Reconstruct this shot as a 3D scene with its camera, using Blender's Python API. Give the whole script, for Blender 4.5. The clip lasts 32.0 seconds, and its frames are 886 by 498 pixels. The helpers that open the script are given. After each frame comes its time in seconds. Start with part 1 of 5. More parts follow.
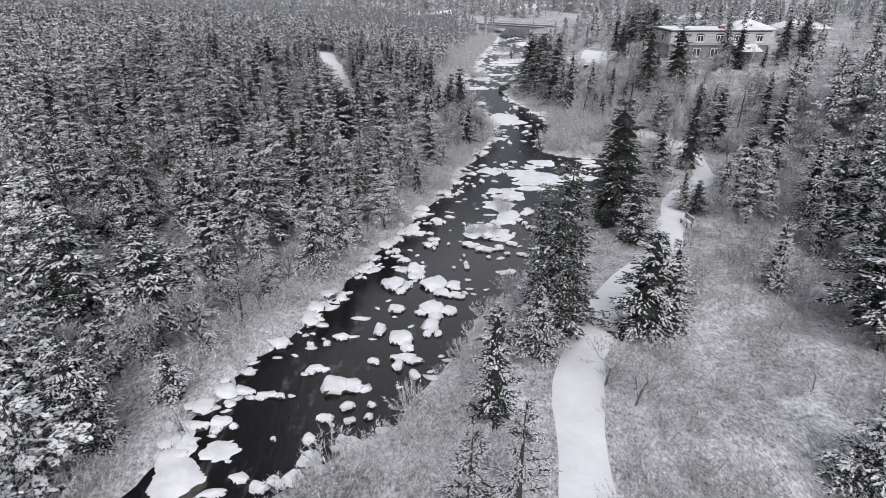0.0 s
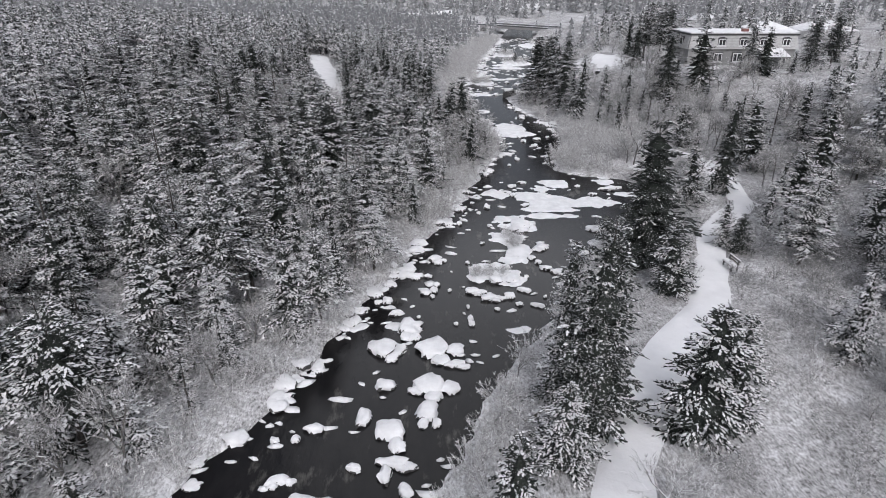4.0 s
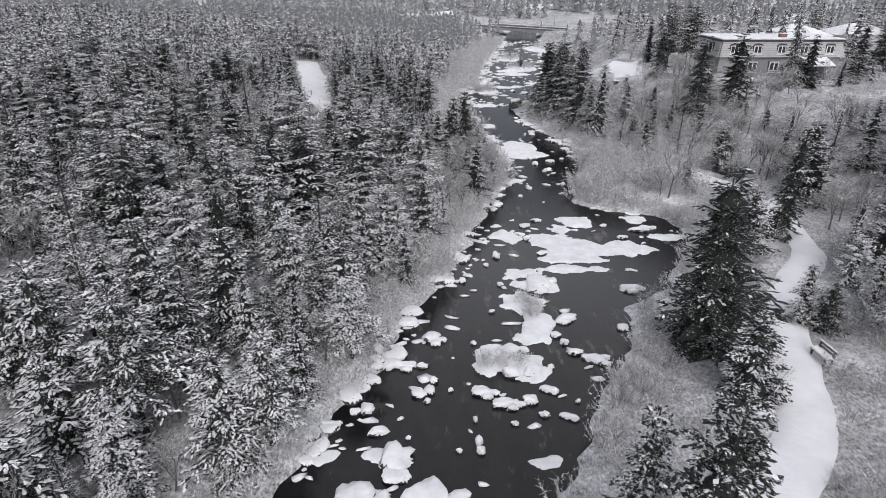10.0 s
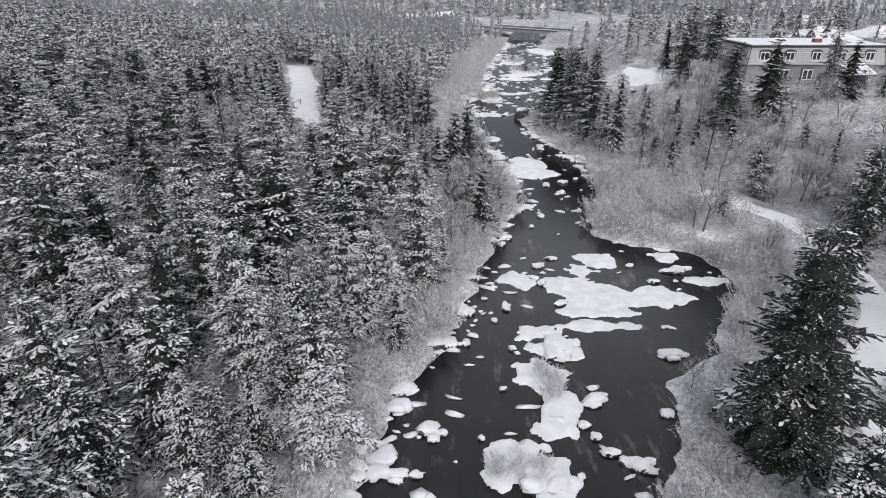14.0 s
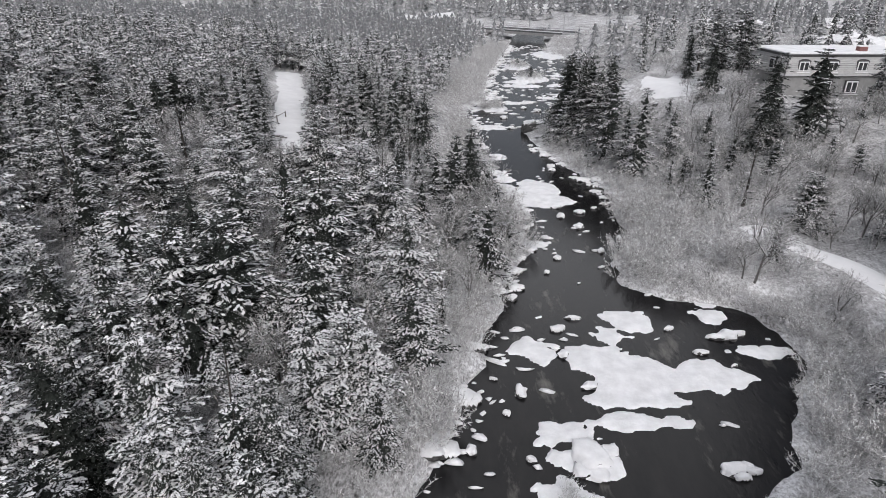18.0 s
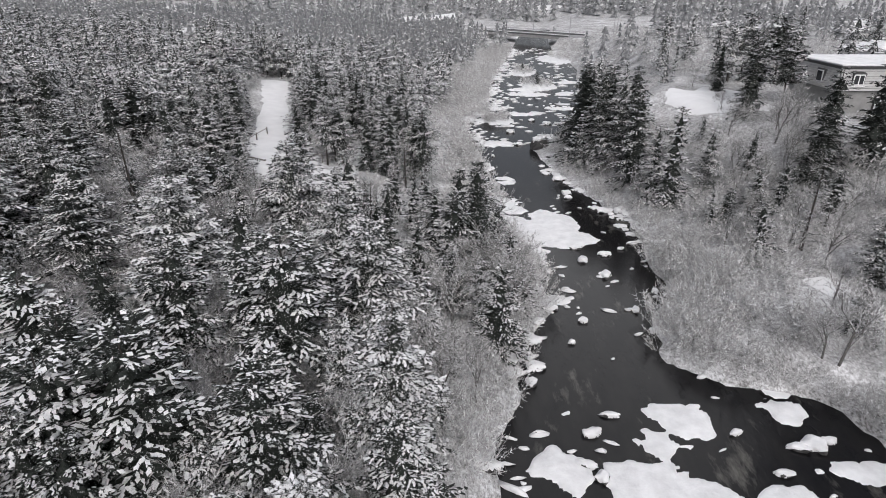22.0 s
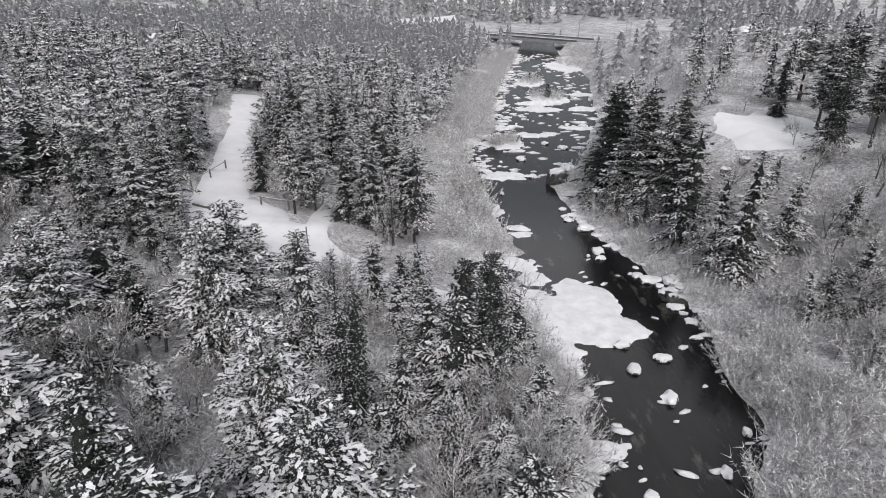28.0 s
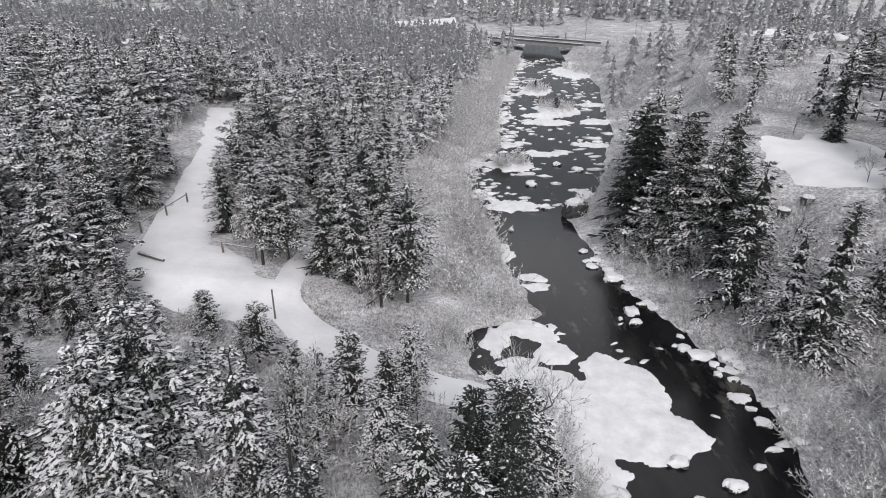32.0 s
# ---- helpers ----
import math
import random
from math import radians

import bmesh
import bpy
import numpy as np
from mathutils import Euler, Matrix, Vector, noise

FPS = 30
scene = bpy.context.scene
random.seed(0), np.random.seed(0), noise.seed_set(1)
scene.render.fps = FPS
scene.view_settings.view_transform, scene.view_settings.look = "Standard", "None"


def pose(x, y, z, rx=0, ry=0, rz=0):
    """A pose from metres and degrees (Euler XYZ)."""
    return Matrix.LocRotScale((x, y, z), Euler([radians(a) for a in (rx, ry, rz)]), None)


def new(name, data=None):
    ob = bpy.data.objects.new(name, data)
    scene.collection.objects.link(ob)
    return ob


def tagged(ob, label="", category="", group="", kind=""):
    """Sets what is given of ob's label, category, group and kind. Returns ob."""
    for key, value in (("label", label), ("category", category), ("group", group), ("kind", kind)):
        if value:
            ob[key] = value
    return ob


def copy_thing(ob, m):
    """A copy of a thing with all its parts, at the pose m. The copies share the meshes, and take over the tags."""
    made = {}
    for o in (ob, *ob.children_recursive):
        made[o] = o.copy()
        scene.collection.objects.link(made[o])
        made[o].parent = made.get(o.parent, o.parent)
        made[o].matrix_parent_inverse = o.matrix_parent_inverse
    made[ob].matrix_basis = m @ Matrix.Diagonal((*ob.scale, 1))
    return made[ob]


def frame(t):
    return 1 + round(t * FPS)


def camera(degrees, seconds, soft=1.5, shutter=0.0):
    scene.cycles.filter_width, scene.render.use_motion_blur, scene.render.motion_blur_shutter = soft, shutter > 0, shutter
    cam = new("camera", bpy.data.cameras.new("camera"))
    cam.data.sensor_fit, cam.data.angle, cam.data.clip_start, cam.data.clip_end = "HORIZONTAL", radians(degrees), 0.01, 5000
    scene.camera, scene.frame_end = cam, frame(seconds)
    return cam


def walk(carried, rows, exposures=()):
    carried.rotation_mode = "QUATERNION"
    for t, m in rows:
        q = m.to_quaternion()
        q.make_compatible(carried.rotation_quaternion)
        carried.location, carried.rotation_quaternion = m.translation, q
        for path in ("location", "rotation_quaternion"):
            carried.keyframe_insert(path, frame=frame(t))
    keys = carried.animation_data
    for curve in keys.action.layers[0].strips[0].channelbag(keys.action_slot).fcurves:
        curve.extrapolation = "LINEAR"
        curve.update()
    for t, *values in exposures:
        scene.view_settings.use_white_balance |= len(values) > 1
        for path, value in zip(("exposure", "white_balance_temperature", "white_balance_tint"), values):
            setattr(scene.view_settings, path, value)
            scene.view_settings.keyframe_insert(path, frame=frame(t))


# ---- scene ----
cam = camera(73.7, 32.0, soft=0.9)
# level flight 21.5 m over the water; DEPTH: the lens's stretch of the way along the view
METRES, EYE, TILT, DEPTH = 60.0, 21.5, -24.38, 1.3206
ROWS = [
    (0.0, 0.0, 0.0, 0.0, 0.0, 0.0, -0.0),
    (0.5, 0.0001, 0.0121, 0.0067, 0.01, -0.01, -0.0),
    (1.0, -0.0, 0.0244, 0.014, 0.02, -0.02, -0.0),
    (1.5, 0.0, 0.037, 0.0217, 0.03, -0.02, -0.01),
    (2.0, -0.0, 0.0498, 0.0295, 0.04, -0.04, -0.01),
    (2.5, -0.0001, 0.0629, 0.0369, 0.05, -0.04, -0.01),
    (3.0, -0.0001, 0.076, 0.0446, 0.05, -0.04, -0.02),
    (3.5, 0.0001, 0.0892, 0.0524, 0.04, -0.06, -0.03),
    (5.5, 0.0011, 0.141, 0.0845, 0.07, -0.09, -0.02),
    (6.0, 0.0014, 0.1521, 0.0911, 0.09, -0.08, -0.03),
    (6.5, 0.001, 0.1625, 0.0967, 0.07, -0.08, -0.03),
    (7.0, 0.0015, 0.1729, 0.1024, 0.1, -0.1, -0.04),
    (7.5, 0.0017, 0.1838, 0.1088, 0.1, -0.09, -0.03),
    (8.0, 0.0018, 0.1949, 0.1157, 0.11, -0.12, -0.03),
    (8.5, 0.0018, 0.2064, 0.1223, 0.1, -0.11, -0.03),
    (9.0, 0.0019, 0.2178, 0.1292, 0.11, -0.13, -0.04),
    (9.5, 0.0018, 0.2294, 0.136, 0.11, -0.13, -0.04),
    (10.0, 0.0019, 0.2412, 0.143, 0.12, -0.12, -0.04),
    (10.5, 0.002, 0.2531, 0.1503, 0.13, -0.14, -0.04),
    (11.0, 0.002, 0.2654, 0.1576, 0.15, -0.14, -0.03),
    (11.5, 0.0019, 0.2778, 0.165, 0.16, -0.15, -0.03),
    (12.0, 0.0018, 0.2905, 0.1726, 0.16, -0.16, -0.04),
    (12.5, 0.0018, 0.3031, 0.1802, 0.18, -0.16, -0.03),
    (13.0, 0.0018, 0.3157, 0.1876, 0.17, -0.18, -0.05),
    (13.5, 0.0019, 0.3283, 0.1952, 0.18, -0.18, -0.05),
    (14.0, 0.0021, 0.3413, 0.2033, 0.18, -0.19, -0.05),
    (14.5, 0.0026, 0.3547, 0.2113, 0.19, -0.19, -0.07),
    (16.5, 0.0032, 0.409, 0.2442, 0.2, -0.18, -0.11),
    (17.0, 0.0029, 0.4227, 0.2526, 0.19, -0.17, -0.12),
    (17.5, 0.0031, 0.4367, 0.2611, 0.22, -0.17, -0.1),
    (18.0, 0.003, 0.4506, 0.2695, 0.2, -0.19, -0.13),
    (18.5, 0.0029, 0.4648, 0.2779, 0.22, -0.18, -0.12),
    (19.0, 0.0027, 0.479, 0.2862, 0.23, -0.17, -0.12),
    (19.5, 0.0025, 0.4932, 0.295, 0.22, -0.19, -0.13),
    (20.0, 0.0024, 0.5075, 0.3036, 0.24, -0.18, -0.14),
    (20.5, 0.002, 0.5219, 0.3124, 0.23, -0.18, -0.13),
    (21.0, 0.0021, 0.5363, 0.3211, 0.25, -0.17, -0.14),
    (21.5, 0.002, 0.5509, 0.3298, 0.25, -0.18, -0.15),
    (22.0, 0.0024, 0.5657, 0.3386, 0.25, -0.17, -0.17),
    (22.5, 0.0025, 0.5806, 0.3477, 0.23, -0.17, -0.18),
    (23.0, 0.0029, 0.5953, 0.3566, 0.24, -0.17, -0.2),
    (23.5, 0.0031, 0.6099, 0.3655, 0.24, -0.19, -0.21),
    (24.0, 0.0034, 0.6245, 0.374, 0.24, -0.19, -0.23),
    (24.5, 0.0034, 0.6389, 0.383, 0.22, -0.22, -0.24),
    (25.0, 0.0041, 0.6535, 0.392, 0.23, -0.23, -0.26),
    (25.5, 0.0044, 0.6681, 0.4006, 0.22, -0.22, -0.26),
    (27.5, 0.0039, 0.7271, 0.4345, 0.21, -0.15, -0.28),
    (28.0, 0.0037, 0.7417, 0.4434, 0.19, -0.14, -0.28),
    (28.5, 0.0035, 0.7563, 0.4522, 0.19, -0.13, -0.26),
    (29.0, 0.0035, 0.77, 0.4605, 0.18, -0.13, -0.28),
    (29.5, 0.0036, 0.7845, 0.4694, 0.19, -0.13, -0.28),
    (30.0, 0.0036, 0.7992, 0.4784, 0.18, -0.13, -0.29),
    (30.5, 0.0036, 0.8138, 0.487, 0.17, -0.12, -0.29),
    (31.0, 0.0035, 0.8284, 0.4959, 0.17, -0.11, -0.29),
    (31.5, 0.0034, 0.8432, 0.5048, 0.17, -0.08, -0.3),
    (32.0, 0.0031, 0.8579, 0.5136, 0.16, -0.07, -0.3),
]
walk(cam, [(t, pose(0, 0, EYE, TILT) @ pose(METRES * x, METRES * DEPTH * y, METRES * z, 90 + pitch / DEPTH, roll, yaw / DEPTH)) for t, x, y, z, yaw, pitch, roll in ROWS],
     exposures=[(0.0, 0.0, 6130, 13), (13.0, 0.0, 6150, 13), (19.0, 0.0, 6280, 12), (25.0, 0.0, 6330, 12), (32.0, 0.0, 6300, 12)])

# ------------------------------------------------------------------ light
world = bpy.data.worlds.new("overcast_sky")
scene.world = world
world.use_nodes = True
wt = world.node_tree
wt.nodes.clear()
sky = wt.nodes.new("ShaderNodeTexSky")
sky.sky_type = "NISHITA"
sky.sun_disc = False
sky.sun_elevation, sky.sun_rotation = radians(42), radians(172)
sky.air_density, sky.dust_density, sky.ozone_density = 1.0, 6.0, 1.0
grey = wt.nodes.new("ShaderNodeHueSaturation")
grey.inputs["Saturation"].default_value = 0.3
bg = wt.nodes.new("ShaderNodeBackground")
bg.inputs["Strength"].default_value = 0.142
wout = wt.nodes.new("ShaderNodeOutputWorld")
wt.links.new(sky.outputs[0], grey.inputs["Color"])
wt.links.new(grey.outputs[0], bg.inputs["Color"])
wt.links.new(bg.outputs[0], wout.inputs["Surface"])
sun_data = bpy.data.lights.new("sun", "SUN")
sun_data.energy, sun_data.angle, sun_data.color = 0.65, radians(40), (1.0, 0.985, 0.96)
sun = new("sun", sun_data)
sun.matrix_world = pose(0, 0, 60, 48, 0, 172)

# ------------------------------------------------------------------ materials


def nodes_of(name):
    m = bpy.data.materials.new(name)
    m.use_nodes = True
    t = m.node_tree
    return m, t, t.nodes["Principled BSDF"]


def tex(t, scale, detail=4.0, rough=0.6, coords="Object", stretch=None):
    tc = t.nodes.new("ShaderNodeTexCoord") if coords != "Position" else t.nodes.new("ShaderNodeNewGeometry")
    src = tc.outputs[coords]
    if stretch:
        mp = t.nodes.new("ShaderNodeMapping")
        mp.inputs["Scale"].default_value = stretch
        t.links.new(src, mp.inputs["Vector"])
        src = mp.outputs[0]
    n = t.nodes.new("ShaderNodeTexNoise")
    n.inputs["Scale"].default_value = scale
    n.inputs["Detail"].default_value = detail
    n.inputs["Roughness"].default_value = rough
    t.links.new(src, n.inputs["Vector"])
    return n.outputs["Fac"]


def ramp(t, fac, stops):
    r = t.nodes.new("ShaderNodeValToRGB")
    el = r.color_ramp.elements
    while len(el) < len(stops):
        el.new(0.5)
    for e, (p, c) in zip(el, stops):
        e.position = p
        e.color = (*c, 1) if len(c) == 3 else c
    t.links.new(fac, r.inputs["Fac"])
    return r.outputs["Color"]


def mix(t, fac, a, b):
    m = t.nodes.new("ShaderNodeMix")
    m.data_type = "RGBA"
    for sock, v in ((m.inputs[0], fac), (m.inputs[6], a), (m.inputs[7], b)):
        if isinstance(v, (int, float)):
            sock.default_value = v
        elif isinstance(v, tuple):
            sock.default_value = (*v, 1)
        else:
            t.links.new(v, sock)
    return m.outputs[2]


def math_node(t, op, a, b=0.0):
    n = t.nodes.new("ShaderNodeMath")
    n.operation = op
    for s, v in zip(n.inputs, (a, b)):
        if isinstance(v, (int, float)):
            s.default_value = v
        else:
            t.links.new(v, s)
    return n.outputs[0]


def bump(t, p, fac, strength=0.4, dist=0.05):
    b = t.nodes.new("ShaderNodeBump")
    b.inputs["Strength"].default_value = strength
    b.inputs["Distance"].default_value = dist
    t.links.new(fac, b.inputs["Height"])
    t.links.new(b.outputs[0], p.inputs["Normal"])


def upward(t):
    g = t.nodes.new("ShaderNodeNewGeometry")
    s = t.nodes.new("ShaderNodeSeparateXYZ")
    t.links.new(g.outputs["Normal"], s.inputs[0])
    return s.outputs["Z"]


def plain(name, dark, light, scale=3.0, rough=0.8, bumpy=0.3, metal=0.0, coords="Object"):
    m, t, p = nodes_of(name)
    n = tex(t, scale, 5.0, coords=coords)
    t.links.new(ramp(t, n, ((0.3, dark), (0.7, light))), p.inputs["Base Color"])
    p.inputs["Roughness"].default_value, p.inputs["Metallic"].default_value = rough, metal
    if bumpy:
        bump(t, p, tex(t, scale * 6, 3.0, coords=coords), bumpy, 0.02)
    return m


def snow_mat(name, lo=0.7, hi=0.86, scale=1.2):
    m, t, p = nodes_of(name)
    n = tex(t, scale, 5.0, coords="Position")
    t.links.new(ramp(t, n, ((0.3, (lo, lo, lo * 1.01)), (0.65, (hi, hi, hi * 1.01)))), p.inputs["Base Color"])
    p.inputs["Roughness"].default_value = 0.75
    p.inputs["Specular IOR Level"].default_value = 0.2
    bump(t, p, tex(t, scale * 5, 5.0, 0.65, coords="Position"), 0.5, 0.1)
    return m


def dusted(name, dark, light, cover, spread=0.25, scale=7.0, hi=0.8, each=False):
    """A surface with snow on what faces up, broken by noise."""
    m, t, p = nodes_of(name)
    base = ramp(t, tex(t, scale, 4.0, coords="Position"), ((0.3, dark), (0.7, light)))
    up = math_node(t, "ADD", upward(t), math_node(t, "MULTIPLY", math_node(t, "SUBTRACT", tex(t, scale * 0.6, 4.0, coords="Position"), 0.5), 1.6))
    mask = ramp(t, up, ((max(0.0, cover - spread), (0, 0, 0)), (min(1.0, cover + spread), (1, 1, 1))))
    if each:
        geo = t.nodes.new("ShaderNodeNewGeometry")
        mask = math_node(t, "MULTIPLY", mask, ramp(t, geo.outputs["Random Per Island"], ((0.25, (0.1, 0.1, 0.1)), (0.75, (1, 1, 1)))))
    t.links.new(mix(t, mask, base, (hi, hi, hi * 1.01)), p.inputs["Base Color"])
    p.inputs["Roughness"].default_value = 0.85
    p.inputs["Specular IOR Level"].default_value = 0.15
    return m


def boughs(name, dark, light, bare, scale):
    """Needles with clumps of snow caught in them; bare: the share of needles that shows. Each tree differs a little."""
    m, t, p = nodes_of(name)
    info = t.nodes.new("ShaderNodeObjectInfo")
    base = ramp(t, tex(t, scale * 1.7, 4.0, coords="Position"), ((0.3, dark), (0.7, light)))
    clump = math_node(t, "ADD", tex(t, scale, 3.0, 0.65, coords="Position"), math_node(t, "MULTIPLY", math_node(t, "SUBTRACT", info.outputs["Random"], 0.5), 0.14))
    clump = math_node(t, "ADD", clump, math_node(t, "MULTIPLY", math_node(t, "SUBTRACT", upward(t), 0.6), 0.12))
    span = 0.5 + (bare - 0.5) * 0.55
    mask = ramp(t, clump, ((span - 0.07, (0, 0, 0)), (span + 0.06, (1, 1, 1))))
    snow = ramp(t, tex(t, scale * 2, 3.0, coords="Position"), ((0.3, (0.7, 0.7, 0.71)), (0.7, (0.86, 0.86, 0.87))))
    t.links.new(mix(t, mask, base, snow), p.inputs["Base Color"])
    p.inputs["Roughness"].default_value = 0.85
    p.inputs["Specular IOR Level"].default_value = 0.15
    return m


SNOW = snow_mat("snow")
CROWN_SNOW = boughs("snow_on_branches", (0.012, 0.015, 0.013), (0.12, 0.124, 0.12), 0.23, 14.0)
PATH_SNOW = snow_mat("trodden_snow", 0.74, 0.84, 0.5)
ICE_SNOW = snow_mat("snow_over_ice", 0.66, 0.84, 1.1)
NEEDLES = boughs("spruce_needles", (0.008, 0.011, 0.009), (0.045, 0.05, 0.045), 0.74, 8.0)
# mid-distance needles: caught snow, with extra paleness painted in for haze
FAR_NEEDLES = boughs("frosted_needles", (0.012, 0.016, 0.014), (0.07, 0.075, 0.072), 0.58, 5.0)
# distance haze put into the base colour: far needles lifted to pale grey
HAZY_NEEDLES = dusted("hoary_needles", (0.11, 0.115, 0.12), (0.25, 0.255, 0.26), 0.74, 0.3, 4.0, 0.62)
LIMB = dusted("frosted_limbs", (0.07, 0.065, 0.06), (0.2, 0.195, 0.19), 0.5, 0.2, 10.0, 0.84)
BARK = dusted("bark", (0.03, 0.027, 0.025), (0.09, 0.08, 0.075), 0.9, 0.2, 14.0)
TWIG = dusted("frosted_twigs", (0.07, 0.067, 0.065), (0.5, 0.495, 0.49), 0.42, 0.22, 3.0, 0.88, True)
FROST_TWIG = dusted("hoar_frosted_twigs", (0.14, 0.136, 0.132), (0.72, 0.715, 0.71), 0.34, 0.22, 3.0, 0.9, True)
DRY = dusted("dry_brush", (0.13, 0.125, 0.12), (0.55, 0.54, 0.53), 0.55, 0.35, 1.8, 0.82)
ROCK = dusted("wet_rock", (0.02, 0.02, 0.021), (0.11, 0.108, 0.105), 0.85, 0.12, 3.0)
CONCRETE = plain("concrete", (0.2, 0.2, 0.2), (0.34, 0.335, 0.33), 1.2)
DARK_WALL = plain("dark_cladding", (0.07, 0.072, 0.075), (0.11, 0.112, 0.115), 0.6, 0.6)
SIDING = plain("grey_siding", (0.46, 0.457, 0.455), (0.56, 0.557, 0.555), 2.0, 0.6, 0.1)
RENDER_GREY = plain("grey_render", (0.22, 0.22, 0.217), (0.3, 0.3, 0.297), 1.5)
WHITE_PAINT = plain("white_paint", (0.7, 0.7, 0.7), (0.8, 0.8, 0.8), 4.0, 0.5, 0.0)
DARK_TRIM = plain("dark_trim", (0.03, 0.03, 0.032), (0.06, 0.06, 0.06), 3.0, 0.5, 0.0)
BRICK_RED = plain("red_brick", (0.14, 0.06, 0.055), (0.22, 0.1, 0.09), 8.0)
METAL = plain("galvanised_steel", (0.3, 0.3, 0.31), (0.45, 0.45, 0.46), 5.0, 0.45, 0.0, 0.6)
WOOD = dusted("weathered_wood", (0.1, 0.09, 0.08), (0.24, 0.22, 0.2), 0.75, 0.2, 8.0)
ASPHALT = plain("wet_asphalt", (0.1, 0.1, 0.102), (0.3, 0.3, 0.3), 0.25, 0.5, 0.2, coords="Position")
PANE = plain("window_pane", (0.03, 0.032, 0.035), (0.06, 0.062, 0.066), 1.0, 0.08, 0.0)
RUBBER = plain("tyre_rubber", (0.02, 0.02, 0.02), (0.04, 0.04, 0.04), 4.0)

GROUND, gt, gp = nodes_of("snowy_ground")
g1 = tex(gt, 0.22, 6.0, 0.65, "Position")
g2 = tex(gt, 2.6, 6.0, 0.75, "Position")
g3 = tex(gt, 9.0, 4.0, 0.7, "Position", (1.0, 0.45, 1.0))
blend = math_node(gt, "ADD", math_node(gt, "MULTIPLY", g1, 0.75), math_node(gt, "ADD", math_node(gt, "MULTIPLY", g2, 0.75), math_node(gt, "MULTIPLY", g3, 0.6)))
mask = ramp(gt, math_node(gt, "MULTIPLY", blend, 0.5), ((0.44, (0, 0, 0)), (0.54, (0.45, 0.45, 0.45)), (0.61, (1, 1, 1))))
grass = ramp(gt, g3, ((0.3, (0.08, 0.076, 0.073)), (0.7, (0.42, 0.412, 0.408))))
gt.links.new(mix(gt, mask, grass, (0.8, 0.8, 0.81)), gp.inputs["Base Color"])
gp.inputs["Roughness"].default_value = 0.9
gp.inputs["Specular IOR Level"].default_value = 0.1
bump(gt, gp, g2, 0.6, 0.15)

WATER, ot, op_ = nodes_of("dark_river_water")
flow = tex(ot, 1.0, 5.0, 0.65, "Position", (0.9, 0.35, 1.0))
ripple = tex(ot, 3.2, 4.0, 0.6, "Position", (1.0, 0.5, 1.0))
streak = tex(ot, 0.6, 7.0, 0.7, "Position", (1.2, 0.4, 1.0))
spot_pos = ot.nodes.new("ShaderNodeNewGeometry")
churn = streak
for fx, fy, fr in ((17.0, 103.2, 2.6), (-11.5, 20.0, 3.6), (14.2, 71.0, 1.6), (6.0, 67.0, 1.8), (-6.5, 30.0, 2.2)):
    far_from = ot.nodes.new("ShaderNodeVectorMath")
    far_from.operation = "DISTANCE"
    far_from.inputs[1].default_value = (fx, fy, 0)
    ot.links.new(spot_pos.outputs["Position"], far_from.inputs[0])
    near = math_node(ot, "MAXIMUM", math_node(ot, "SUBTRACT", 1.0, math_node(ot, "DIVIDE", far_from.outputs["Value"], fr)), 0.0)
    churn = math_node(ot, "ADD", churn, math_node(ot, "MULTIPLY", near, 0.16))
foam = ramp(ot, churn, ((0.58, (0, 0, 0)), (0.78, (0.45, 0.45, 0.45))))
ot.links.new(mix(ot, foam, ramp(ot, flow, ((0.3, (0.006, 0.006, 0.007)), (0.75, (0.016, 0.015, 0.015)))), (0.28, 0.27, 0.24)), op_.inputs["Base Color"])
op_.inputs["Roughness"].default_value = 0.16
op_.inputs["IOR"].default_value = 1.33
op_.inputs["Specular IOR Level"].default_value = 0.23
bump(ot, op_, ripple, 0.25, 0.05)

# ------------------------------------------------------------------ helpers for geometry
RNG = np.random.RandomState(7)


def mesh_np(name, verts, tris=None, quads=None, smooth=False):
    """A mesh from arrays of vertices, triangles and quads."""
    verts = np.asarray(verts, np.float32).reshape(-1, 3)
    if tris is None and quads is not None:
        use, quads = np.unique(quads, return_inverse=True)
        verts, quads = verts[use], quads.reshape(-1, 4)
    loops, starts, at = [], [], 0
    for f, k in ((tris, 3), (quads, 4)):
        if f is not None and len(f):
            f = np.asarray(f, np.int32).reshape(-1, k)
            loops.append(f.ravel())
            starts.append(at + np.arange(len(f)) * k)
            at += f.size
    me = bpy.data.meshes.new(name)
    me.vertices.add(len(verts))
    me.vertices.foreach_set("co", verts.ravel())
    loops, starts = np.concatenate(loops).astype(np.int32), np.concatenate(starts).astype(np.int32)
    me.loops.add(len(loops))
    me.loops.foreach_set("vertex_index", loops)
    me.polygons.add(len(starts))
    me.polygons.foreach_set("loop_start", starts)
    if smooth:
        me.polygons.foreach_set("use_smooth", np.ones(len(starts), bool))
    me.update(calc_edges=True)
    return me


def part_mesh(name, me, material, parent=None, label=""):
    if not me.materials:
        me.materials.append(material)
    ob = new(name, me)
    if parent is not None:
        ob.parent = parent
    return tagged(ob, label)


def part(name, bm, material, parent=None, label=""):
    me = bpy.data.meshes.new(name)
    bm.to_mesh(me)
    bm.free()
    return part_mesh(name, me, material, parent, label)


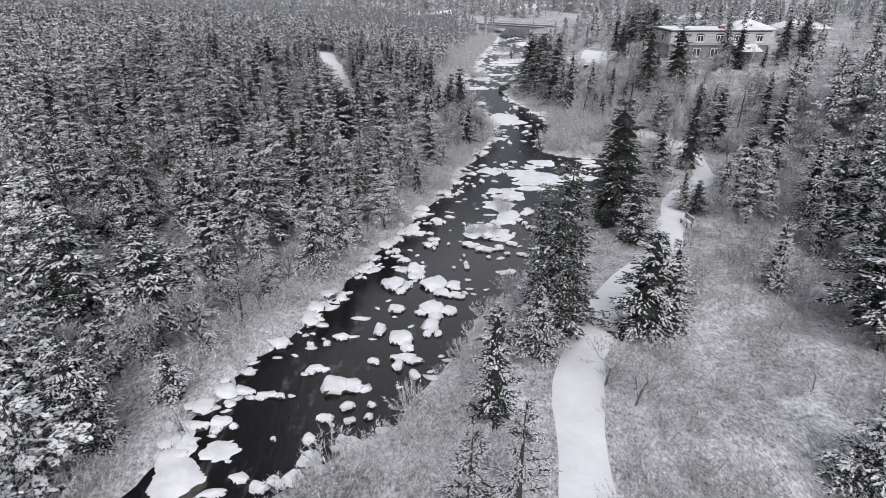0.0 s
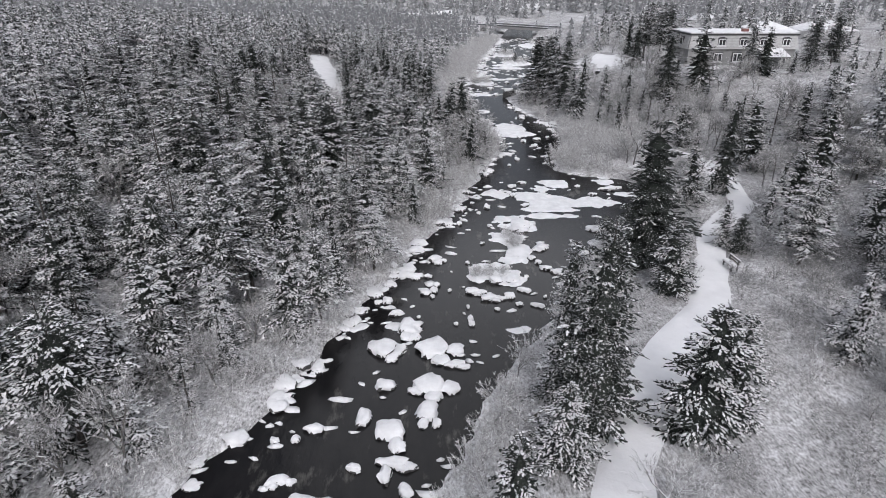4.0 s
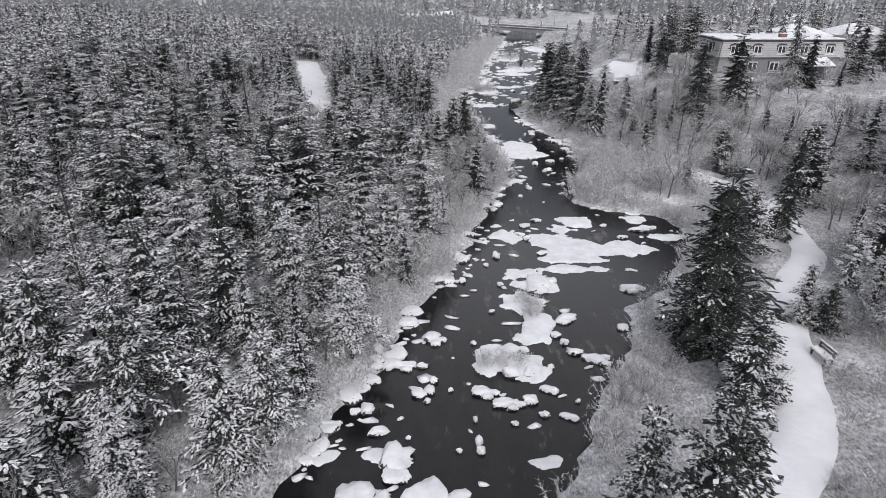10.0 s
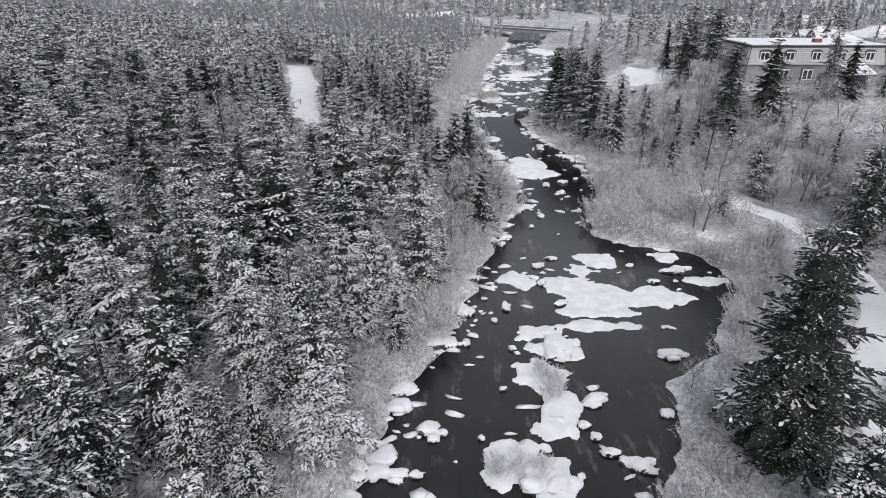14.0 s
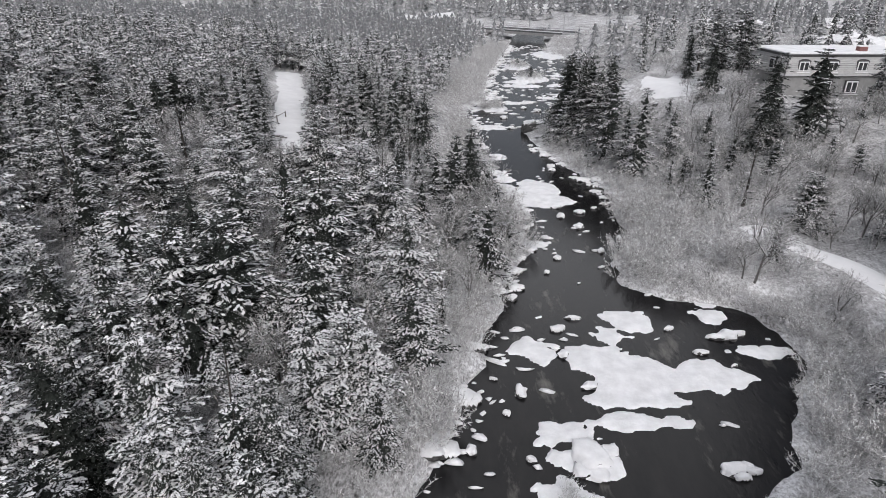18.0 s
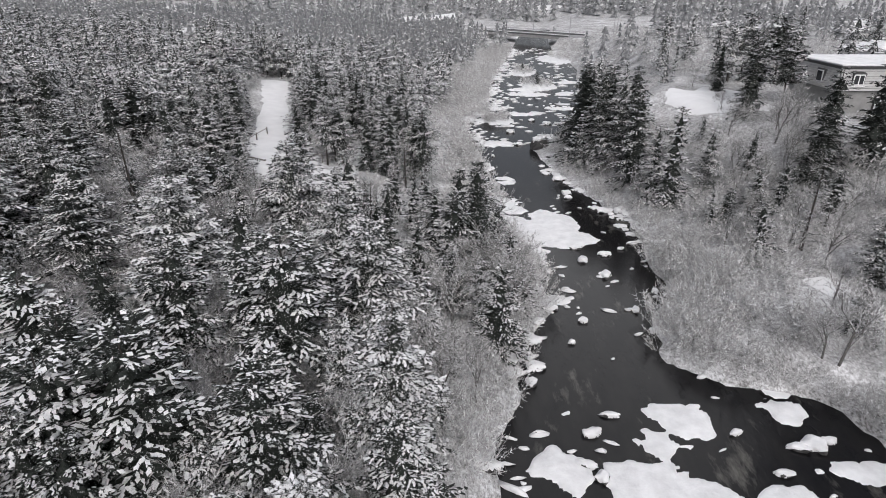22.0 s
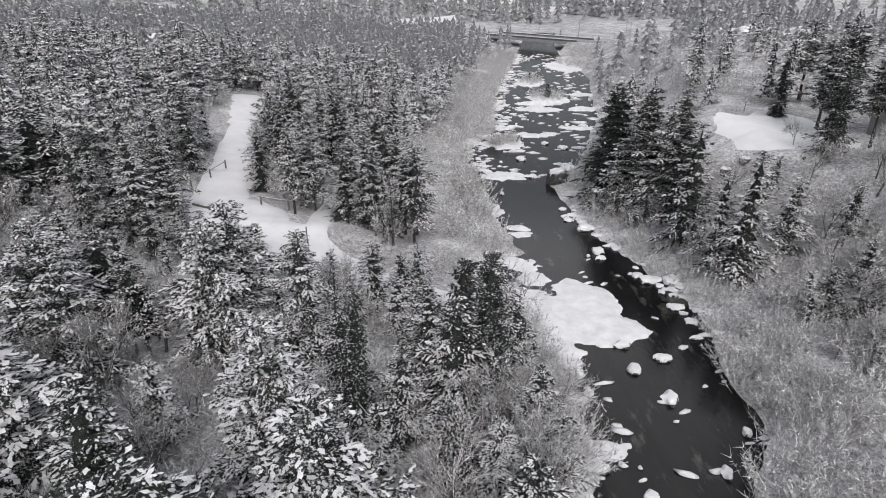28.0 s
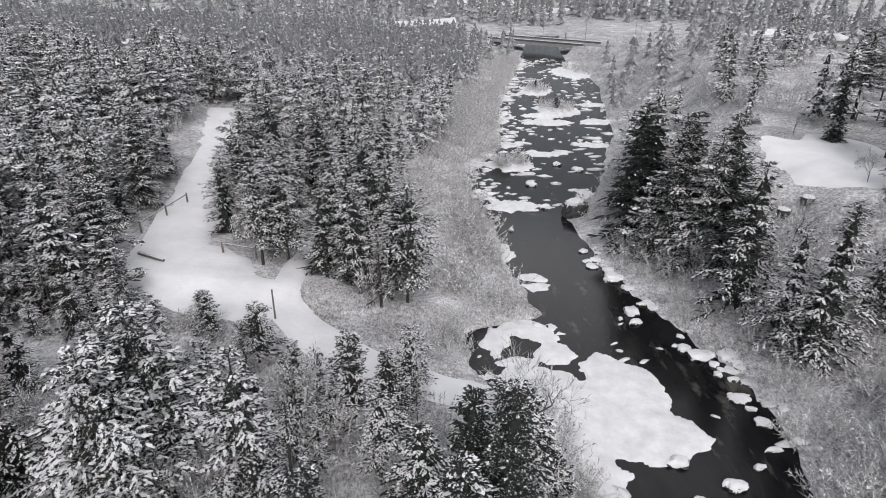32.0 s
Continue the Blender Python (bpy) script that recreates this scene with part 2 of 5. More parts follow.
def box(cx, cy, cz, sx, sy, sz, bevel=0.0, turn=0.0):
    bm = bmesh.new()
    bmesh.ops.create_cube(bm, size=1.0, matrix=Matrix.Translation((cx, cy, cz)) @ Matrix.Rotation(turn, 4, "Z") @ Matrix.Diagonal((sx, sy, sz, 1)))
    if bevel:
        bmesh.ops.bevel(bm, geom=bm.edges[:], offset=bevel, segments=1, affect="EDGES")
    return bm


def tube(a, b, ra, rb, sides=6):
    a, b = Vector(a), Vector(b)
    bm = bmesh.new()
    bmesh.ops.create_cone(bm, cap_ends=True, segments=sides, radius1=ra, radius2=rb, depth=(b - a).length,
                          matrix=Matrix.Translation((a + b) / 2) @ (b - a).to_track_quat("Z", "Y").to_matrix().to_4x4())
    return bm


class Bag:
    """Gathers arrays of triangles and quads into one mesh."""

    def __init__(self):
        self.v, self.t, self.q, self.n = [], [], [], 0

    def add(self, v, t=None, q=None):
        v = np.asarray(v, np.float32).reshape(-1, 3)
        if t is not None and len(t):
            self.t.append(np.asarray(t, np.int64).reshape(-1, 3) + self.n)
        if q is not None and len(q):
            self.q.append(np.asarray(q, np.int64).reshape(-1, 4) + self.n)
        self.v.append(v)
        self.n += len(v)

    def arrays(self):
        return (np.concatenate(self.v), np.concatenate(self.t) if self.t else np.zeros((0, 3), int),
                np.concatenate(self.q) if self.q else np.zeros((0, 4), int))

    def mesh(self, name, smooth=False):
        return mesh_np(name, *self.arrays(), smooth=smooth)


def lattice(ix, iy, seed):
    h = np.sin(ix * 127.1 + iy * 311.7 + seed * 74.7) * 43758.5453
    return h - np.floor(h)


def vnoise(x, y, size, seed=0):
    """Smooth value noise, 0 to 1."""
    x, y = np.asarray(x, float) / size, np.asarray(y, float) / size
    ix, iy = np.floor(x), np.floor(y)
    fx, fy = x - ix, y - iy
    fx, fy = fx * fx * (3 - 2 * fx), fy * fy * (3 - 2 * fy)
    a, b = lattice(ix, iy, seed), lattice(ix + 1, iy, seed)
    c, d = lattice(ix, iy + 1, seed), lattice(ix + 1, iy + 1, seed)
    return (a * (1 - fx) + b * fx) * (1 - fy) + (c * (1 - fx) + d * fx) * fy


def near_pt(x, y, line):
    best = 1e9
    for (ax, ay), (bx, by) in zip(line, line[1:]):
        dx, dy = bx - ax, by - ay
        k = max(0.0, min(1.0, ((x - ax) * dx + (y - ay) * dy) / (dx * dx + dy * dy)))
        best = min(best, math.hypot(x - ax - k * dx, y - ay - k * dy))
    return best


def sstep(v):
    v = np.clip(v, 0, 1)
    return v * v * (3 - 2 * v)


# ------------------------------------------------------------------ plan of the valley
LEFT_Y = (-40, 15, 20, 24.4, 29.7, 34.8, 39.3, 43, 48.5, 54, 59, 63, 70, 76, 80, 85, 92, 96, 100, 102.5, 104.5, 108.5, 110.5, 114, 120, 127, 137, 144, 157, 179, 213, 269, 330, 400)
LEFT_X = (-36, -17, -14.6, -13.7, -11.8, -9.3, -7.9, -6.6, -4.7, -3, -0.8, 0.5, 2.3, 4.3, 4.9, 7, 8, 7.4, 5.4, 3, 1.2, 1.6, 6.8, 6.3, 5.6, 4.7, 3.6, 3.5, 8.2, 9.4, 15, 24, 34, 50)
RIGHT_Y = (-40, 15, 20, 24.4, 30.5, 37.6, 43.7, 48.5, 54.5, 58, 61, 65, 69, 73, 76, 77.2, 80, 84, 89, 94, 100, 105, 109, 112, 119, 129, 140, 165, 213, 255, 277, 330, 400)
RIGHT_X = (-28, -10, -8, -3, 0.6, 3.8, 7.1, 9.5, 12.8, 13, 17.5, 19.3, 22, 22.6, 21, 16.3, 13.8, 14.2, 17, 17.2, 18.8, 17.4, 16, 15, 13.1, 12.4, 18, 26, 35, 36, 37.5, 46, 62)


def bank_left(y):
    return np.interp(y, LEFT_Y, LEFT_X) + 0.9 * (vnoise(y, 0 * y, 2.3, 3) - 0.5) + 0.5 * (vnoise(y, 0 * y, 0.9, 5) - 0.5)


def bank_right(y):
    return np.interp(y, RIGHT_Y, RIGHT_X) + 0.8 * (vnoise(y, 0 * y, 2.1, 13) - 0.5) + 0.5 * (vnoise(y, 0 * y, 0.8, 15) - 0.5)


RIGHT_TRAIL = ((4.4, 6), (5.6, 14), (6.3, 20.5), (7.3, 26.8), (10.2, 33), (13.6, 38.6), (17.9, 43.8), (20.6, 49), (22.9, 55.5), (26, 60), (29.8, 64.5), (31.2, 70), (32.2, 76), (31.6, 80.5), (28.8, 84.2), (27.4, 88.5))
LEFT_TRAIL = ((3, 101), (-0.6, 101.6), (-4.6, 103.2), (-7.5, 105.2), (-10.5, 108.6), (-16.8, 109.8), (-20.2, 113.5), (-21.2, 120), (-22.2, 127), (-26.2, 144), (-29, 153), (-31, 160))
UPPER_TRAIL = ((-10.5, 108.6), (-10.4, 114.5), (-9.6, 122), (-8, 134), (-6, 150), (-4.7, 160), (-4.4, 169), (-5, 182))
GARDEN = (33, 123, 9.5, 11.5)


def near_line(x, y, line):
    best = np.full(np.shape(x), 1e9)
    for (ax, ay), (bx, by) in zip(line, line[1:]):
        dx, dy = bx - ax, by - ay
        k = np.clip(((x - ax) * dx + (y - ay) * dy) / (dx * dx + dy * dy), 0, 1)
        best = np.minimum(best, np.hypot(x - ax - k * dx, y - ay - k * dy))
    return best


def height(x, y):
    """The ground's height over the water."""
    x, y = np.asarray(x, float), np.asarray(y, float)
    dl, dr = bank_left(y) - x, x - bank_right(y)
    left = 0.35 * sstep(dl / 1.2) + 0.11 * np.clip(dl, 0, 60) + 0.05 * np.clip(dl - 60, 0, 300)
    far = sstep((y - 205) / 80)
    hill = 7.2 * sstep((dr - 3) / 15) * sstep((y - 88) / 24)
    back = 7.0 * sstep((x - 34) / 26) * (1 - sstep((y - 88) / 24))
    right = 0.35 * sstep(dr / 1.2) + 1.0 * sstep((dr - 1) / 5) + (hill + back) * (1 - 0.75 * far) + 0.03 * np.clip(dr - 40, 0, 200)
    left = left * (1 - 0.5 * far)
    z = np.where(dl > 0, left, np.where(dr > 0, right, 0))
    inside = np.minimum(-dl, -dr)
    z = np.where(inside > 0, -0.9 * sstep(inside / 1.6), z)
    rough = (vnoise(x, y, 3.1, 1) - 0.5) * 0.5 + (vnoise(x, y, 11, 2) - 0.5) * 1.1
    calm = sstep((np.maximum(dl, dr) - 0.5) / 4)
    trail = np.minimum(np.minimum(near_line(x, y, RIGHT_TRAIL), near_line(x, y, LEFT_TRAIL)), near_line(x, y, UPPER_TRAIL))
    z = z + rough * calm * (0.25 + 0.75 * sstep((trail - 1.5) / 3))
    away = np.hypot(np.maximum(0, np.abs(x) - 170), np.maximum(0, y - 400))
    return z + 46 * sstep(away / 700) + 10 * (vnoise(x, y, 90, 8) - 0.4) * sstep(away / 120)


def spaced(lo, hi, core_lo, core_hi, step, grow):
    out = list(np.arange(core_lo, core_hi, step))
    s, v = step, core_hi
    while v < hi:
        out.append(v)
        s *= grow
        v += s
    out.append(hi)
    s, v = step, core_lo
    front = []
    while v > lo:
        s *= grow
        v -= s
        front.append(max(v, lo))
    return np.array(front[::-1] + out)


gx, gy = spaced(-1400, 1400, -22, 34, 0.55, 1.06), spaced(-300, 2200, 14, 126, 0.55, 1.045)
X, Y = np.meshgrid(gx, gy)
Z = height(X, Y)
nx, ny = len(gx), len(gy)
idx = (np.arange(ny - 1)[:, None] * nx + np.arange(nx - 1)[None, :]).ravel()
ground = part_mesh("ground", mesh_np("ground", np.stack([X, Y, Z], -1), None, np.stack([idx, idx + 1, idx + nx + 1, idx + nx], 1), True), GROUND)
tagged(ground, "snow-covered valley floor with dry grass showing through", "ground", kind="structure")

wx, wy = np.linspace(-60, 75, 28), np.linspace(-60, 345, 80)
X, Y = np.meshgrid(wx, wy)
idx = (np.arange(79)[:, None] * 28 + np.arange(27)[None, :]).ravel()
water = part_mesh("water", mesh_np("water", np.stack([X, Y, 0 * X], -1), None, np.stack([idx, idx + 1, idx + 29, idx + 28], 1), True), WATER)
tagged(water, "dark fast river water between snowy banks", "river", kind="structure")


def trail_mesh(name, line, half, label):
    """A strip of trodden snow that follows the ground."""
    pts = np.array(line, float)
    s = np.concatenate([[0], np.cumsum(np.hypot(*np.diff(pts, axis=0).T))])
    u = np.arange(0, s[-1], 0.5)
    cx, cy = np.interp(u, s, pts[:, 0]), np.interp(u, s, pts[:, 1])
    k = np.ones(7) / 7
    cx[3:-3], cy[3:-3] = np.convolve(cx, k, "valid"), np.convolve(cy, k, "valid")
    tx, ty = np.gradient(cx), np.gradient(cy)
    ln = np.hypot(tx, ty)
    nxx, nyy = ty / ln, -tx / ln
    across = np.linspace(-1, 1, 11)
    w1 = half + 0.7 * (vnoise(u, 0 * u, 2.4, 21) - 0.5)
    w2 = half + 0.7 * (vnoise(u, 0 * u, 2.4, 22) - 0.5)
    w = np.where(across[None, :] < 0, w1[:, None], w2[:, None]) * across[None, :]
    X, Y = cx[:, None] + nxx[:, None] * w, cy[:, None] + nyy[:, None] * w
    Z = height(X, Y) + 0.11 - 0.16 * np.abs(across[None, :]) ** 4 + 0.04 * (vnoise(X, Y, 0.8, 4) - 0.5)
    n, m = X.shape
    idx = (np.arange(n - 1)[:, None] * m + np.arange(m - 1)[None, :]).ravel()
    ob = part_mesh(name, mesh_np(name, np.stack([X, Y, Z], -1), None, np.stack([idx, idx + 1, idx + m + 1, idx + m], 1), True), PATH_SNOW)
    return tagged(ob, label, "path", kind="structure")


trail_mesh("trail_path_1", RIGHT_TRAIL, 1.4, "smooth snow-covered walking trail beside the river")
trail_mesh("trail_path_2", LEFT_TRAIL[4:], 2.8, "wide snow-covered trail through the spruce wood")
trail_mesh("trail_path_4", LEFT_TRAIL[:5], 1.6, "snow-covered trail from the clearing down to the river")
trail_mesh("trail_path_3", UPPER_TRAIL, 1.1, "narrow snow-covered trail between young spruces")


def snow_patch(name, cx, cy, rx, ry, label):
    """An open stretch of smooth snow, laid on the ground."""
    k = np.linspace(-1, 1, 41)
    U, V = np.meshgrid(k, k)
    a, q = np.arctan2(V, U), np.maximum(np.abs(U), np.abs(V))
    rim = 1 + 0.35 * (vnoise(np.cos(a) * 2 + 9, np.sin(a) * 2 + 9, 0.8, cx) - 0.5)
    X, Y = cx + rx * q * np.cos(a) * rim, cy + ry * q * np.sin(a) * rim
    Z = height(X, Y) + 0.14 - 0.2 * q ** 5 + 0.05 * (vnoise(X, Y, 1.2, 4) - 0.5)
    idx = (np.arange(40)[:, None] * 41 + np.arange(40)[None, :]).ravel()
    ob = part_mesh(name, mesh_np(name, np.stack([X, Y, Z], -1), None, np.stack([idx, idx + 1, idx + 42, idx + 41], 1), True), PATH_SNOW)
    return tagged(ob, label, "snowy clearing", kind="structure")


snow_patch("ground_clearing_1", 33, 122, 6.2, 7.8, "smooth white snow in an open garden")
snow_patch("ground_clearing_2", -18.4, 112.2, 5.4, 3.9, "smooth trodden snow in a clearing")
snow_patch("ground_clearing_4", 50, 108.6, 8, 2.6, "snowy slope below the house")

# ------------------------------------------------------------------ ice and rocks in the river


def ice_sheet(name, blobs, seed, top, label, cell=0.17):
    """A snow-covered sheet of ice, the union of ovals with a ragged rim; the water cuts its edge."""
    b = np.array(blobs, float)
    lo = (b[:, :2] - b[:, 2:4]).min(0) - 1.5
    hi = (b[:, :2] + b[:, 2:4]).max(0) + 1.5
    ax, ay = np.arange(lo[0], hi[0], cell), np.arange(lo[1], hi[1], cell)
    X, Y = np.meshgrid(ax, ay)
    f = np.full(X.shape, -9.0)
    r = np.random.RandomState(seed)
    for cx, cy, rx, ry in b:
        corner = np.full(X.shape, -9.0)
        start = r.uniform(0, 1)
        for k in range(6):
            a = (k + start + r.uniform(-0.3, 0.3)) * 6.283 / 6
            corner = np.maximum(corner, ((X - cx) / rx * np.cos(a) + (Y - cy) / ry * np.sin(a)) / r.uniform(0.7, 1.05))
        f = np.maximum(f, (1 - 0.75 * corner - 0.25 * np.hypot((X - cx) / rx, (Y - cy) / ry)) * min(rx, ry))
    rag = min(1.0, 0.35 + 0.3 * b[:, 2:4].min())
    f = f + rag * (1.1 * (vnoise(X, Y, 1.7, seed) - 0.5) + 1.0 * (vnoise(X, Y, 0.7, seed + 1) - 0.5) + 0.5 * (vnoise(X, Y, 0.33, seed + 4) - 0.5))
    solid, part_of = f > -0.1, np.zeros(X.shape, bool)
    part_of[np.unravel_index(np.argmax(f), f.shape)] = True
    for k in range(400):
        grown = part_of.copy()
        grown[1:] |= part_of[:-1]
        grown[:-1] |= part_of[1:]
        grown[:, 1:] |= part_of[:, :-1]
        grown[:, :-1] |= part_of[:, 1:]
        grown &= solid
        if (grown == part_of).all():
            break
        part_of = grown
    f = np.where(part_of, f, -0.2)
    Z = np.clip(f * 1.3, -0.12, 0.08) + top * sstep(f / 2.4) + 0.05 * (vnoise(X, Y, 0.9, seed + 2) - 0.5) * (f > 0)
    n, m = X.shape
    idx = (np.arange(n - 1)[:, None] * m + np.arange(m - 1)[None, :])
    keep = (np.maximum(np.maximum(f[:-1, :-1], f[1:, :-1]), np.maximum(f[:-1, 1:], f[1:, 1:])) > -0.1)
    idx = idx[keep]
    ob = part_mesh(name, mesh_np(name, np.stack([X, Y, Z], -1), None, np.stack([idx, idx + 1, idx + m + 1, idx + m], 1), True), ICE_SNOW)
    return tagged(ob, label, "ice sheet", "ice sheets on the river")


ice_sheet("ice_sheet", ((11.3, 77.0, 1.9, 1.0), (12.9, 74.5, 2.0, 1.6), (11.1, 72.5, 1.5, 1.3), (9.6, 69.8, 2.2, 1.9), (11.8, 68.2, 3.1, 2.3), (15.2, 67.9, 3.4, 1.5), (12.2, 65.8, 2.0, 0.8), (10.1, 66.0, 1.5, 0.9)), 31, 0.14, "large crooked flat snow-covered ice sheet in mid river")
ice_sheet("ice_sheet", ((9.9, 64.0, 2.8, 0.9), (6.6, 63.2, 1.9, 1.1), (7.4, 61.4, 1.8, 1.5)), 41, 0.18, "long narrow ice sheet with snow on it")
ice_sheet("ice_sheet", ((10.7, 102.4, 2.9, 3.6), (8.4, 100.3, 3.2, 3.2), (12.1, 98.9, 2.2, 2.2), (6.3, 102.4, 3, 2), (7.8, 95.9, 1, 2.3), (10.5, 97.9, 2.1, 1.4), (4.4, 103.6, 1.8, 0.9), (6.6, 98.2, 1.3, 2)), 43, 0.16, "very large ice sheet under fresh snow along the bank")
ice_sheet("ice_sheet", ((5.7, 108.7, 2.2, 1.2), (7.1, 106.0, 1.6, 1.4), (3.6, 107.4, 1.3, 1.8), (4.9, 105.0, 1.6, 0.8), (6.8, 108.3, 1.2, 1.2)), 47, 0.2, "snowy shore ice around an open inlet")
ice_sheet("ice_sheet", ((6.1, 58.5, 1.6, 2.0), (6.5, 55.6, 1.2, 1.9), (5.9, 53.8, 1.0, 0.9)), 53, 0.25, "snowy mid-river ice bar with brush growing on it")
ice_sheet("ice_sheet", ((3.7, 51.5, 1.8, 1.5), (5.1, 50.8, 1.4, 1.5), (2.7, 50.5, 0.9, 0.9)), 59, 0.35, "snow-covered ice islet with frosted brush")
ice_sheet("ice_sheet", ((20.4, 184, 4.2, 6), (17, 178, 3, 2.4)), 83, 0.5, "brushy snowy islet with small spruces")
ice_sheet("ice_sheet", ((19.5, 204, 3.6, 6),), 87, 0.5, "snowy shingle islet with a small spruce")
ice_sheet("ice_sheet", ((8.5, 148, 3.6, 3),), 89, 0.3, "flat snowy bar with frosted brush")
ice_sheet("ice_sheet", ((33, 232, 5, 12), (37, 246, 4, 8)), 93, 0.3, "snowy shingle shore below the bridge")
ice_sheet("shore_ice", ((-4.6, 20.9, 1.6, 1.2), (-3.4, 22.7, 1.0, 0.9), (-6.0, 20.4, 1.1, 0.7), (-3.2, 20.6, 1.2, 1.5)), 97, 0.3, "snowy shore ice shelf below the bank")
ice_sheet("shore_ice", ((-12.6, 21.0, 1.4, 1.6), (-11.4, 22.8, 1.0, 0.8), (-13.4, 22.8, 1.0, 1.4)), 101, 0.3, "snowy shore ice shelf beside boulders")
FLOES = [(5.8, 70.8, 1.28, 1.08), (-2.6, 43.2, 1.36, 0.53), (-6.2, 43.3, 1.03, 0.6), (4.9, 42.9, 0.65, 0.21), (6.6, 74.8, 0.79, 0.3), (5.8, 70.6, 1.19, 1.18), (19.9, 70.6, 1.93, 0.59), (18.7, 75.2, 0.98, 0.87), (19, 76.9, 0.61, 0.95), (8.4, 87.7, 1.03, 0.84), (7.4, 114.9, 1.05, 0.72), (4.6, 120.4, 1.13, 1.24), (7.2, 132.8, 2.74, 1.92), (4.8, 121.7, 1.39, 1.92), (7.5, 116.4, 1.39, 0.71), (16.1, 135.6, 1.46, 1.86), (16.9, 173.3, 3.74, 2.8), (25.5, 173.6, 2.54, 2.11), (21.6, 158.4, 2.61, 1.3), (13.5, 153.7, 3.64, 1.41), (8.5, 180.1, 3.16, 2.37), (9.3, 158.2, 2.54, 1.81), (28.4, 188.5, 3.49, 1.82)]
for k, (x, y, rx, ry) in enumerate(FLOES):
    ice_sheet("ice_floe", ((x, y, rx + 0.1, ry + 0.1),), 61 + 3 * k, 0.12, "small ragged ice floe with snow on top")


def rock_pair(seed, cut=0.1):
    """A boulder and the snow cap on it, about two metres across."""
    r = np.random.RandomState(seed)
    bm = bmesh.new()
    bmesh.ops.create_icosphere(bm, subdivisions=3, radius=1.0)
    off = Vector(r.rand(3) * 40)
    cuts = [(Vector((math.cos(a), math.sin(a), r.uniform(-0.1, 0.5))).normalized(), r.uniform(0.6, 0.95)) for a in r.uniform(0, 6.28, 4)]
    for v in bm.verts:
        c = v.co.copy()
        c *= 1 + 0.42 * noise.noise(c * 1.2 + off) + 0.3 * noise.noise(c * 2.6 + off) + 0.09 * noise.noise(c * 6.0 + off)
        for d, q in cuts:
            over = c.dot(d) - q
            if over > 0:
                c -= d * over * 0.6
        v.co = Vector((c.x, c.y, 0.75 * math.tanh(1.35 * c.z)))
    cap = bm.copy()
    for v in cap.verts:
        c = v.co
        rise = max(0.0, c.z + 0.03)
        v.co = Vector((c.x * 1.05, c.y * 1.05, c.z * 1.03 + 0.14 * min(1.0, rise * 2.2)))
    bad = [f for f in cap.faces if f.calc_center_median().z < cut + 0.08 + 0.7 * noise.noise(f.calc_center_median() * 1.3 + off)]
    bmesh.ops.delete(cap, geom=bad, context="FACES")
    for b in (bm, cap):
        for f in b.faces:
            f.smooth = True
    rock = part("rock", bm, ROCK)
    part("snow_cap", cap, ICE_SNOW, rock, "rounded white snow cap")
    return tagged(rock, "dark wet river boulder under a rounded snow cap", "rock", "snow-capped rocks in the river")


rock_kinds = [rock_pair(s) for s in range(12)]
used = [False] * 12


def unscaled(m, src):
    """The pose m, with the master's own scale taken out."""
    return m @ Matrix.Diagonal((1 / src.scale.x, 1 / src.scale.y, 1 / src.scale.z, 1))


def place_rock(x, y, rx, ry, rz, z=0.0, turn=None):
    k = RNG.randint(12)
    src = rock_kinds[k]
    a = RNG.uniform(-20, 20) + 180 * RNG.randint(2) if turn is None else turn
    m = pose(x, y, z, 0, 0, a) @ Matrix.Diagonal((rx, ry, rz, 1))
    if used[k]:
        return copy_thing(src, unscaled(m, src))
    used[k] = True
    src.matrix_basis = m
    return src


ROCKS_A = [(-9.1, 36.8, 0.95, 1.13), (-2.2, 42.9, 1.17, 1.24), (-3.7, 40.3, 1.23, 1.3), (-0.4, 40.5, 1.67, 1.5), (-0.6, 36.8, 1.45, 1.29), (-3.4, 36.8, 0.73, 0.45), (-0.7, 34.3, 0.89, 1.15), (0.9, 38.9, 1.08, 0.42), (-2.6, 32.9, 1.05, 1.35), (-4.3, 34, 0.49, 0.71), (-6.7, 33.2, 0.68, 0.33), (-4.3, 30.4, 0.46, 0.24), (-2.3, 30.7, 1.1, 0.49), (-2.7, 30, 0.36, 0.58), (-1.7, 29.1, 0.35, 0.56), (-6.2, 27.8, 1.3, 1.04), (-7.7, 29.6, 0.82, 0.46), (-9.9, 27.1, 0.96, 0.36), (-11.5, 27.5, 0.63, 0.33), (-5.3, 26.2, 0.5, 0.31), (-4, 26.3, 0.33, 0.19), (-6.3, 25.2, 0.49, 0.36), (-5, 25, 0.41, 0.22), (-4, 25.3, 0.29, 0.22)]
ROCKS_B = [(-3.2, 24.2, 0.47, 0.24), (-11.7, 24.7, 0.93, 0.67), (-13.1, 24.6, 0.77, 0.44), (-14, 26.1, 0.62, 0.48), (-14.4, 24.4, 0.52, 0.61), (-4.7, 23.2, 1.16, 0.64), (-6.9, 23.6, 0.4, 0.41), (-6.6, 22.2, 0.61, 0.61), (-8.7, 23.6, 0.19, 0.13), (-9.6, 21, 0.61, 0.31), (-8.6, 20.4, 0.52, 0.4), (-10.6, 20, 0.76, 0.26), (-7.9, 20.8, 0.38, 0.28), (-7, 20.8, 0.89, 0.69), (-7.5, 32.4, 0.29, 0.26), (-8.6, 32.3, 0.29, 0.21), (-0.7, 48.4, 0.39, 0.4), (1.9, 44.3, 0.24, 0.35)]
